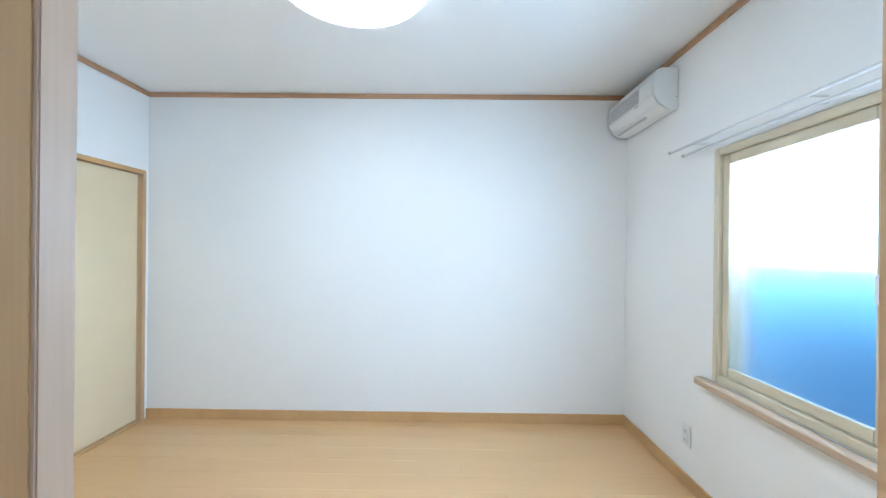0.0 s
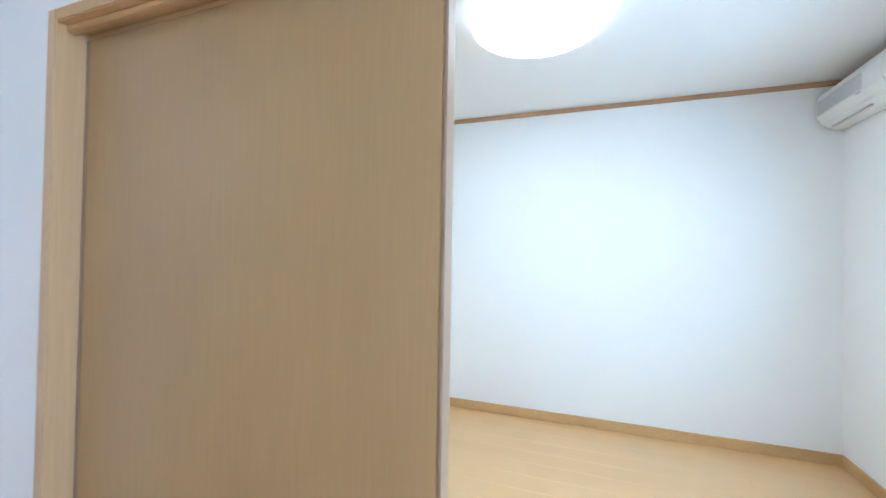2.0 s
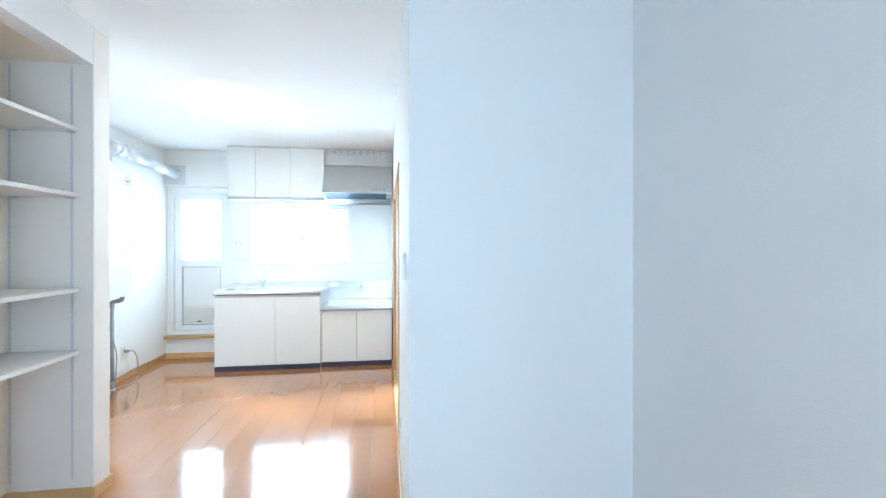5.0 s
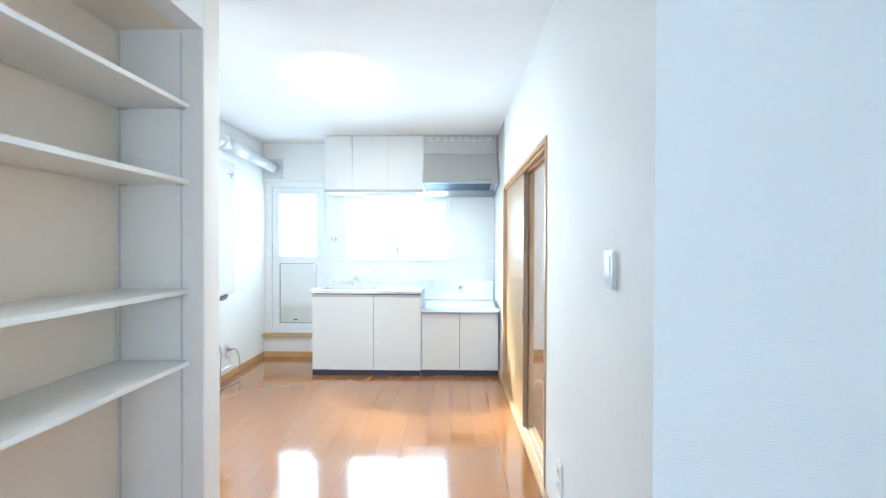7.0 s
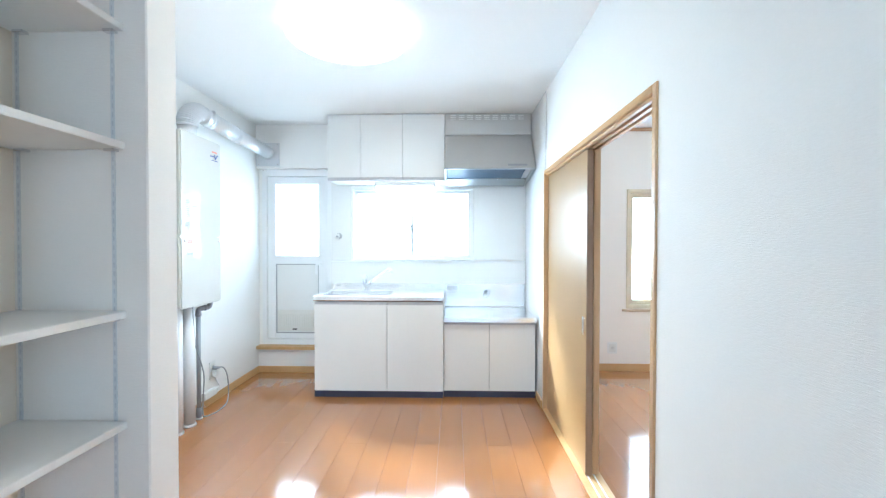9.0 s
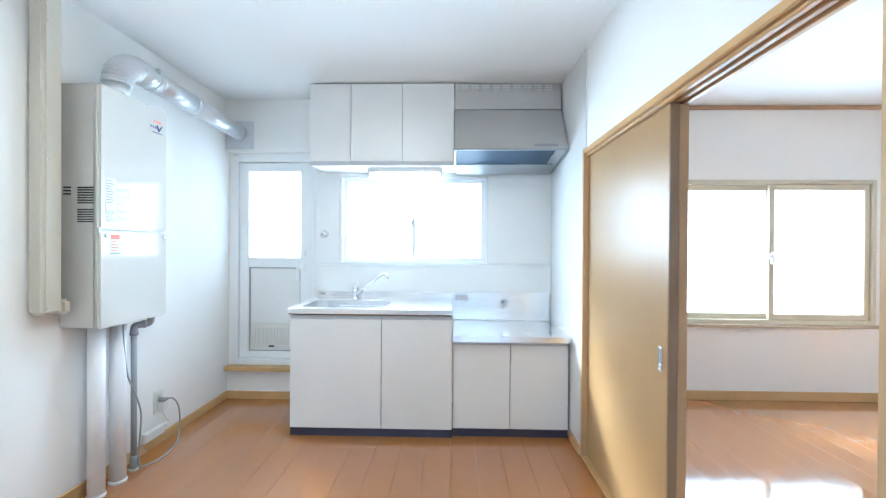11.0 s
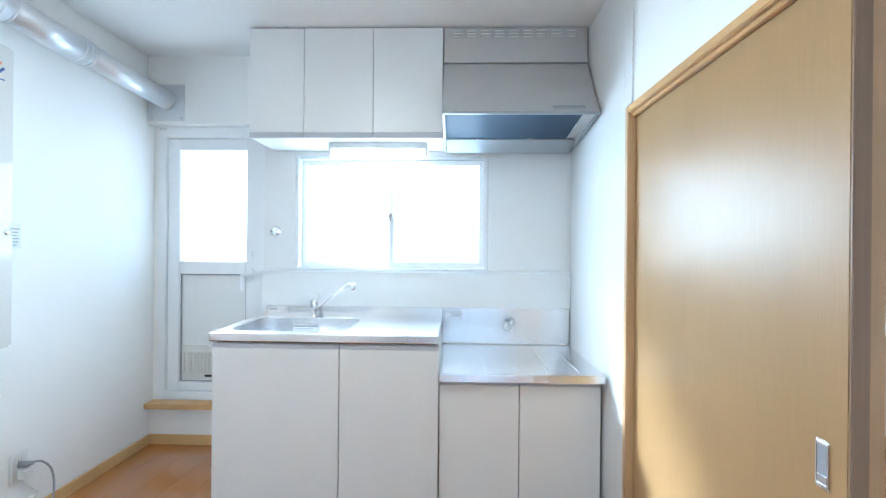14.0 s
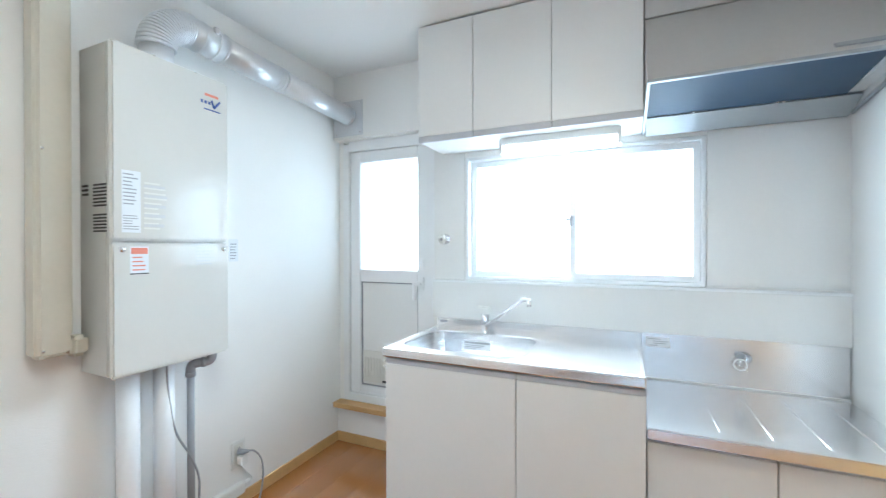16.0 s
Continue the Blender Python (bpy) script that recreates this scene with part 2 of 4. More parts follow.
BX0, BX1, BY0, BY1 = 1.03, 3.635, -7.036, -3.52
NY = 0.17
SX, SY, SN = -1.53, -2.782, -2.657

structure("subfloor", SUBPALE, (XW - 0.2, RX + 0.06, -7.3, 0.3, -0.2, -0.012), (RX + 0.06, BX1 + 0.2, RY, 0.35, -0.2, -0.012))
structure("subfloor_bedroom", SUBPALE, (RX + 0.06, BX1 + 0.2, -7.3, RY, -0.2, -0.012))
structure("ceiling", CEIL, (XW - 0.1, BX1 + 0.1, BY0 - 0.2, 0.35, H, H + 0.12))
# north wall of the kitchen: beam over the back door, window wall, room wall
structure("wall_north", WALL, (XW - 0.1, -1.84, 0.0, 0.15, 1.985, H), (XW - 0.1, -2.541, 0.06, 0.15, 0, 1.985), (-2.541, -1.84, 0.0585, 0.15, 0, 0.267), (XW - 0.1, -1.80, 0.032, 0.0585, 0, 0.234),
          (-1.84, -1.645, 0, 0.15, 0, H), (-1.645, -0.478, 0, 0.15, 0, 1.098), (-1.645, -0.478, 0, 0.15, 1.790, H), (-0.478, 0.13, 0, 0.15, 0, H))
structure("wall_north_room", WALL_TINTED, (0.13, 1.04, NY, NY + 0.2, 0, H), (1.04, 2.68, NY, NY + 0.2, 0, 0.62), (1.04, 2.68, NY, NY + 0.2, 1.80, H), (2.68, BX1 + 0.1, NY, NY + 0.2, 0, H))
structure("wall_west", WALL, (XW - 0.1, XW, -7.2, 0.06, 0, H))
structure("wall_stub", WALL_TINTED, (XW, SX, SY, SN, 0, H), bevel=0.004)
structure("wall_niche", WALL_WARM, (-2.02, -1.92, -3.70, SY, 0, H), (-2.02, SX - 0.1, -3.80, -3.70, 0, H), (-1.92, SX - 0.1, -3.70, SY, 2.205, 2.25))
structure("wall_hall_west", WALL, (SX - 0.1, SX, -7.2, -3.70, 0, H), (SX - 0.1, SX, -3.70, SY, 2.205, H))
structure("wall_hall_south", WALL, (SX - 0.1, -0.67, -7.3, -7.1, 0, H), (-0.67, 0.27, -7.3, -7.1, 2.05, H), (0.27, RX, -7.3, -7.1, 0, H))
structure("wall_east", WALL, (XE, 0.13, -0.7805, 0, 0, H), (XE, 0.13, -2.5145, -0.7805, 1.8145, H), (XE, 0.13, RY + 0.10, -2.5145, 0, H))
structure("wall_recess", WALL, (XE, RX, RY, RY + 0.10, 0, H), (RX, BX0, RY + 0.0005, RY + 0.10, 0, H))
structure("wall_bedroom_west", WALL, (RX, BX0, -4.4685, RY, 0, H), (RX, BX0, -6.1845, -4.4685, 1.7835, H), (RX, BX0, BY0 - 0.1, -6.1845, 0, H))
structure("wall_bedroom_north", WALL, (BX0, 1.90, BY1, BY1 + 0.08, 0, H), (1.90, 3.60, BY1, BY1 + 0.08, 1.8155, H), (3.60, BX1, BY1, BY1 + 0.08, 0, H))
structure("wall_closet", WALL_TINTED, (BX0, BX1, -2.82, -2.72, 0, H))
structure("wall_bedroom_east", WALL, (BX1, BX1 + 0.12, BY0 - 0.1, 0.3, 0, H))
structure("wall_bedroom_south", WALL, (BX0, 1.11, BY0 - 0.18, BY0, 0, H), (1.11, 2.645, BY0 - 0.18, BY0, 0, 0.64), (1.11, 2.645, BY0 - 0.18, BY0, 1.77, H), (2.645, BX1, BY0 - 0.18, BY0, 0, H))
structure("wall_panel", PANEL, (0.018, XE - 0.0005, -0.7795, -0.0005, 0, H - 0.001), (0.018, XE - 0.0005, -0.842, -0.7797, 1.8155, H - 0.001), bevel=0.001, label="glossy white kitchen wall panel")
structure("wall_panel_north", PANEL, (-1.838, -1.647, -0.004, -0.0005, 1.098, H - 0.001), (-0.476, 0.0175, -0.004, -0.0005, 1.105, H - 0.001))


# outside ground and the neighbour's wall
def yard():
    bm = bmesh.new()
    bmesh.ops.create_grid(bm, x_segments=24, y_segments=24, size=400)
    ob = tagged(part("ground", bm, GROUND), kind="structure")
    ob.location = (0, 0, -0.45)
    structure("backdrop_neighbour_wall", BLUEWALL, (-2, 8, -9.2, -9.05, -0.45, 1.20))


yard()


# baseboards and rails
def baseboard(name, mat, *runs, height=0.062, t=0.010):
    bm = bmesh.new()
    for x0, x1, y0, y1 in runs:
        box(bm, x0, x1, y0, y1, 0.0, height)
    rounded(bm, 0.0025, 1)
    return tagged(part(name, bm, mat), kind="structure")


baseboard("baseboard_kitchen_west", TRIM, (XW, XW + 0.011, SN, 0.020))
baseboard("baseboard_kitchen_north", TRIM, (XW, -1.80, 0.0201, 0.0312))
baseboard("baseboard_kitchen_east", TRIM, (0.008, 0.018, -0.780, -0.58))
baseboard("baseboard_hall_east", TRIM, (XE - 0.010, XE, RY, -2.515))
baseboard("baseboard_stub", TRIM, (SX, SX + 0.011, SY - 0.011, SN))
baseboard("baseboard_stub_south", TRIM, (-1.92, SX, SY - 0.011, SY))
baseboard("baseboard_niche", TRIM, (-1.92, -1.909, -3.70, SY - 0.011))
baseboard("baseboard_recess", TRIM, (XE - 0.01, RX - 0.011, RY - 0.011, RY))
baseboard("baseboard_recess_east", TRIM, (RX - 0.011, RX, -4.468, RY))
baseboard("baseboard_room_north", TRIM, (0.13, BX1, NY - 0.011, NY), height=0.075)
baseboard("baseboard_bedroom_east", TRIM, (BX1 - 0.011, BX1, BY0, BY1), height=0.072)
baseboard("baseboard_bedroom_south", TRIM, (BX0, BX1 - 0.011, BY0, BY0 + 0.011), height=0.072)


def picture_rail(name, x0, x1, y0, y1, z0=2.366, z1=2.3985):
    structure(name, CROWN, (x0, x1, y0, y1, z0, z1), bevel=0.003)


picture_rail("trim_bedroom_east", BX1 - 0.018, BX1, BY0, BY1)
picture_rail("trim_bedroom_south", BX0, BX1 - 0.018, BY0, BY0 + 0.018)
picture_rail("trim_bedroom_north", BX0, BX1 - 0.018, BY1 - 0.018, BY1)
picture_rail("trim_room_north", 0.13, BX1, NY - 0.018, NY)


# ---- doors and windows ----
def back_door():
    """Half-glazed white back door over a wooden step."""
    d = thing("back_door", -2.19, 0.10, 0.285, "white half-glazed kitchen back door, closed above a wooden step", "door")
    y0, y1 = 0.075, 0.125
    for nm, dims in (("door_frame", (-2.525, -2.480, 0.055, 0.16, 0.267, 1.966)), ("door_frame", (-1.885, -1.84, 0.055, 0.16, 0.267, 1.966)),
                     ("door_frame", (-2.480, -1.885, 0.055, 0.16, 1.915, 1.984)), ("door_frame", (-2.480, -1.885, 0.055, 0.16, 0.267, 0.318)),
                     ("stile", (-2.478, -2.402, y0, y1, 0.32, 1.913)), ("stile", (-1.975, -1.887, y0, y1, 0.32, 1.913)),
                     ("rail", (-2.402, -1.975, y0, y1, 1.842, 1.913)), ("rail", (-2.402, -1.975, y0, y1, 1.058, 1.137)), ("rail", (-2.402, -1.975, y0, y1, 0.32, 0.372))):
        piece(d, nm, PVC, dims, bevel=0.004)
    g = piece(d, "pane", FROST, (-2.402, -1.975, 0.098, 0.103, 1.137, 1.842), "frosted glass pane", 0)
    g.visible_shadow = False
    piece(d, "lower_panel", PANEL, (-2.394, -1.983, 0.092, 0.104, 0.38, 1.050), "white infill panel")
    under(d, structure("seal", INK, (-2.402, -2.394, 0.088, 0.096, 0.372, 1.058), (-1.983, -1.975, 0.088, 0.096, 0.372, 1.058), (-2.394, -1.983, 0.088, 0.096, 0.372, 0.380),
                       (-2.394, -1.983, 0.088, 0.096, 1.050, 1.058), parent=d))
    v = piece(d, "vent_grille", AGED, (-2.388, -1.992, 0.082, 0.092, 0.398, 0.602), "ivory ventilation grille")
    for k in range(17):
        x = -2.376 + 0.0225 * k
        under(v, slab("slat", AGED, (x, x + 0.011, 0.074, 0.082, 0.430, 0.560), bevel=0.002))
    under(v, slab("knob", BLACK, (-2.235, -2.19, 0.070, 0.082, 0.408, 0.420), bevel=0.003))
    h = piece(d, "door_handle", PVC, (-1.962, -1.925, 0.060, 0.075, 1.02, 1.10), "white lever handle", 0.005)
    under(h, slab("lever", PVC, (-1.995, -1.935, 0.035, 0.055, 1.045, 1.068), bevel=0.006))
    under(h, slab("grip", PVC, (-1.995, -1.972, 0.033, 0.056, 0.955, 1.062), bevel=0.007))
    piece(d, "lock", PVC, (-1.958, -1.928, 0.055, 0.075, 1.15, 1.21), "white thumb lock", 0.006)
    d.location.x -= 0.016
    s = thing("door_step", -2.19, 0.02, 0.234, "light oak step board below the back door", "step")
    piece(s, "board", TRIM, (XW + 0.002, -1.80, -0.022, 0.0585, 0.2342, 0.2665), bevel=0.003)


def sash_window(name, label, x0, x1, z0, z1, face, inward, mat, glass_mat, frame=0.045, sash=0.042, depth=0.09, glaze_label="frosted glass pane"):
    """Two sliding sashes in a frame; inward is -1 where the room lies on the low side of y."""
    w = thing(name, (x0 + x1) / 2, face, z0, label, "window")
    s = inward

    def span(a, b):
        return (min(face + s * a, face + s * b), max(face + s * a, face + s * b))

    fy = span(0.006, -depth)
    for dims in ((x0, x0 + frame, *fy, z0, z1), (x1 - frame, x1, *fy, z0, z1), (x0 + frame, x1 - frame, *fy, z1 - frame, z1), (x0 + frame, x1 - frame, *fy, z0, z0 + frame)):
        piece(w, "window_frame", mat, dims, bevel=0.004)
    mid = (x0 + x1) / 2
    ix0, ix1, iz0, iz1 = x0 + frame + 0.001, x1 - frame - 0.001, z0 + frame + 0.001, z1 - frame - 0.001
    for a, b, lay in ((ix0, mid + sash / 2, -0.048), (mid - sash / 2, ix1, -0.014)):
        sy = span(lay, lay - 0.026)
        f = piece(w, "sash", mat, (a, a + sash, *sy, iz0, iz1), bevel=0.003)
        for dims in ((b - sash, b, *sy, iz0, iz1), (a + sash, b - sash, *sy, iz1 - sash, iz1), (a + sash, b - sash, *sy, iz0, iz0 + sash)):
            under(f, slab("sash_bar", mat, dims, bevel=0.003))
        gy = span(lay - 0.010, lay - 0.015)
        g = under(f, slab("pane", glass_mat, (a + sash, b - sash, *gy, iz0 + sash, iz1 - sash), None, glaze_label))
        g.visible_shadow = False
    c = piece(w, "crescent_lock", CHROME, (mid - 0.014, mid + 0.006, *span(0.010, -0.014), z0 + 0.42 * (z1 - z0), z0 + 0.50 * (z1 - z0)), "metal crescent lock", 0.004)
    under(c, slab("catch", CHROME, (mid - 0.034, mid - 0.012, *span(0.008, -0.006), z0 + 0.46 * (z1 - z0), z0 + 0.485 * (z1 - z0)), bevel=0.004))
    return w


back_door()
sash_window("window_kitchen", "white sliding window with frosted glass above the sink", -1.643, -0.480, 1.100, 1.788, 0.0, -1, PVC, FROST, 0.018, 0.030)
sash_window("window_room", "beige sliding window with frosted glass in the next room", 1.042, 2.678, 0.622, 1.798, NY, -1, BEIGEALU, FROST, 0.035, 0.045)
structure("window_room_sill", SILL, (1.00, 2.72, NY - 0.03, NY, 0.596, 0.621), bevel=0.004)
sash_window("window_bedroom", "beige sliding window with frosted glass over a wooden sill", 1.112, 2.643, 0.642, 1.768, BY0, 1, BEIGEALU, FROST, 0.036, 0.044, 0.12)
structure("window_bedroom_sill", SILL, (1.04, 2.72, BY0, BY0 + 0.050, 0.602, 0.638), bevel=0.006)


def sliding_frame(name, label, wall0, wall1, y0, y1, top, parts=2):
    """Oak lining of a sliding door in a wall between x = wall0 and wall1."""
    f = thing(name, (wall0 + wall1) / 2, (y0 + y1) / 2, 0, label, "door frame")
    a, b = wall0 - 0.008, wall1 + 0.008
    piece(f, "jamb", TRIM_V, (a, b, y0, y0 + 0.030, 0.0, top), bevel=0.003)
    piece(f, "jamb", TRIM_V, (a, b, y1 - 0.030, y1, 0.0, top), bevel=0.003)
    h = piece(f, "head", TRIM, (a, b, y0 + 0.0301, y1 - 0.0301, top - 0.030, top), bevel=0.003)
    for k in range(3):
        x = a + (b - a) * (0.20 + 0.30 * k)
        under(h, slab("guide", TRIM, (x - 0.009, x + 0.009, y0 + 0.031, y1 - 0.031, top - 0.044, top - 0.0302), bevel=0.002))
    r = piece(f, "sill_rail", TRIM, (a, b, y0 + 0.0301, y1 - 0.0301, 0.0005, 0.012), "light oak floor rail", 0.002)
    for k in range(2):
        x = a + (b - a) * (0.35 + 0.30 * k)
        under(r, slab("track", PLASTIC, (x - 0.004, x + 0.004, y0 + 0.035, y1 - 0.035, 0.0121, 0.015), None, "pale plastic track"))
    return f


def sliding_leaf(name, label, x0, x1, y0, y1, top, pull_y=None, edge=WOOD_DARK, rear=0.0):
    d = thing(name, (x0 + x1) / 2, (y0 + y1) / 2, 0.016, label, "sliding door")
    piece(d, "panel", WOOD, (x0, x1, y0 + 0.0062, y1 - rear, 0.016, top), bevel=0.0015)
    if rear:
        # dark band that paints the shaded groove between leaf and jamb
        piece(d, "edge_strip", WOOD_DARK, (x0 - 0.0005, x1 + 0.0005, y1 - rear + 0.0002, y1, 0.016, top), "dark strip painted as the shaded groove at the jamb", 0.001)
    piece(d, "edge_strip", edge, (x0 - 0.0005, x1 + 0.0005, y0, y0 + 0.006, 0.016, top), "veneered edge banding", 0.0015)
    if pull_y:
        p = piece(d, "pull", STEEL, (x0 - 0.0012, x0 - 0.0001, pull_y - 0.0150, pull_y + 0.0150, 0.766, 0.862), "recessed steel finger pull", 0.0004)
        # no hollow is cut: a flat dark grey plate gives its shade
        under(p, slab("recess", PIPEGREY, (x0 - 0.0018, x0 - 0.0013, pull_y - 0.0115, pull_y + 0.0115, 0.776, 0.852), None, "flat grey plate painted as the hollow's shade"))
        for a, b, e, f in ((-0.0145, -0.0115, 0.770, 0.858), (0.0115, 0.0145, 0.770, 0.858), (-0.0115, 0.0115, 0.770, 0.776), (-0.0115, 0.0115, 0.852, 0.858)):
            under(p, slab("rim", CHROME, (x0 - 0.0032, x0 - 0.0013, pull_y + a, pull_y + b, e, f), None, "bright pressed rim", 0.0006))
        # small chrome strip put in for the glint at the cup's bottom
        under(p, slab("lower_lip", CHROME, (x0 - 0.0030, x0 - 0.0019, pull_y - 0.0105, pull_y + 0.0105, 0.7765, 0.793), None, "chrome strip drawn as the glint low in the pull", 0.0005))
    return d


sliding_frame("sliding_door_frame", "light oak frame of the sliding door beside the kitchen", XE, 0.13, -2.515, -0.780, 1.815)
sliding_leaf("sliding_door", "brown veneered sliding door leaf, half open", 0.048, 0.081, -1.715, -0.812, 1.769, -1.658)
sliding_leaf("sliding_door", "brown veneered rear sliding door leaf, half open", 0.089, 0.122, -1.702, -0.812, 1.769, None, TRIM_V)
sliding_frame("sliding_door_frame", "light oak frame of the bedroom sliding door", RX, BX0, -6.185, -4.468, 1.784)
sliding_leaf("sliding_door", "brown veneered bedroom door leaf, half open", 0.955, 0.990, -5.390, -4.500, 1.739, rear=0.012)


def closet():
    f = thing("closet_door_frame", 2.75, BY1, 0, "light oak frame round the bedroom closet", "door frame")
    y0, y1 = BY1 - 0.012, BY1 + 0.085
    piece(f, "jamb", TRIM_V, (3.565, 3.600, y0, y1, 0, 1.816), bevel=0.003)
    piece(f, "jamb", TRIM_V, (1.90, 1.935, y0, y1, 0, 1.816), bevel=0.003)
    piece(f, "head", TRIM, (1.9351, 3.5649, y0, y1, 1.786, 1.816), bevel=0.003)
    piece(f, "sill_rail", TRIM, (1.9351, 3.5649, y0, y1, 0.0005, 0.014), bevel=0.002)
    for a, b, y in ((2.74, 3.562, BY1 + 0.018), (1.938, 2.76, BY1 + 0.046)):
        d = thing("closet_door", (a + b) / 2, y, 0.016, "cream papered sliding closet door, closed", "sliding door", "bedroom closet doors")
        piece(d, "panel", FUSUMA, (a + 0.008, b - 0.008, y, y + 0.022, 0.018, 1.780), bevel=0.002)
        piece(d, "edge_strip", TRIM_V, (a, a + 0.0079, y - 0.002, y + 0.023, 0.018, 1.780), bevel=0.001)
        piece(d, "edge_strip", TRIM_V, (b - 0.0079, b, y - 0.002, y + 0.023, 0.018, 1.780), bevel=0.001)


closet()


def hall_light_door():
    # unseen door, made up as a way in for the hall's daylight
    d = thing("added_hall_door", -0.40, -7.2, 0, "unseen white glazed door added to let daylight into the hall", "door")
    for dims in ((-0.868, -0.80, -7.25, -7.15, 0, 2.048), (0.0, 0.068, -7.25, -7.15, 0, 2.048), (-0.80, 0.0, -7.25, -7.15, 1.98, 2.048), (-0.80, 0.0, -7.25, -7.15, 0, 0.30)):
        piece(d, "rail", PVC, dims)
    g = piece(d, "pane", FROST, (-0.80, 0.0, -7.205, -7.20, 0.30, 1.98), bevel=0)
    g.visible_shadow = False
    d.location.x += 0.20


hall_light_door()


# ---- kitchen unit ----
def cabinet_door(parent, x0, x1, y, z0, z1, strip=True):
    d = piece(parent, "door", LAMINATE, (x0 + 0.0022, x1 - 0.0022, y, y + 0.018, z0, z1 - (0.024 if strip else 0)), bevel=0.0015)
    if strip:
        under(d, slab("pull_strip", GREYPVC, (x0 + 0.0015, x1 - 0.0015, y + 0.003, y + 0.018, z1 - 0.0235, z1), None, "grey moulded finger pull", 0.003))
    return d


def base_cabinet(name, label, x0, x1, mid, front, top):
    c = thing(name, (x0 + x1) / 2, -0.28, 0, label, "kitchen cabinet")
    y = front
    piece(c, "side_panel", CARCASS, (x0 + 0.001, x0 + 0.016, y + 0.02, -0.002, 0.0, top), bevel=0.001)
    piece(c, "side_panel", CARCASS, (x1 - 0.016, x1 - 0.001, y + 0.02, -0.002, 0.0, top), bevel=0.001)
    piece(c, "back_panel", CARCASS, (x0 + 0.0161, x1 - 0.0161, -0.012, -0.002, 0.05, top), bevel=0)
    piece(c, "bottom_panel", CARCASS, (x0 + 0.0161, x1 - 0.0161, y + 0.02, -0.0121, 0.052, 0.066), bevel=0)
    # dark sheet close behind the doors, so their gaps read as shadow lines
    piece(c, "front_rail", GAPSHADE, (x0 + 0.0161, x1 - 0.0161, y + 0.0195, y + 0.04, 0.066, top), "dark board painted as shade in the door gaps", 0)
    piece(c, "kickboard", TOE, (x0 + 0.001, x1 - 0.001, y + 0.007, y + 0.0195, 0.0, 0.0518), "navy blue kickboard", 0.001)
    cabinet_door(c, x0, mid, y, 0.054, top - 0.004)
    cabinet_door(c, mid, x1, y, 0.054, top - 0.004)
    return c


base_cabinet("sink_cabinet", "white two-door sink base cabinet with navy kickboard", -1.805, -0.745, -1.207, -0.598, 0.789)
base_cabinet("stove_cabinet", "low white two-door stove base cabinet", -0.744, 0.006, -0.370, -0.570, 0.625)


def cabinet_catch():
    c = thing("cabinet_catch", -1.812, -0.556, 0.70, "small white hinge bumpers on the sink cabinet side", "bumper")
    for z in (0.742, 0.718):
        turned(c, "bumper", PLASTIC, [(0.001, 0.0), (0.007, 0.0), (0.007, -0.006), (0.004, -0.010), (0.001, -0.010)], (-1.8045, -0.600, z + 0.028), "x", "", 14)


cabinet_catch()


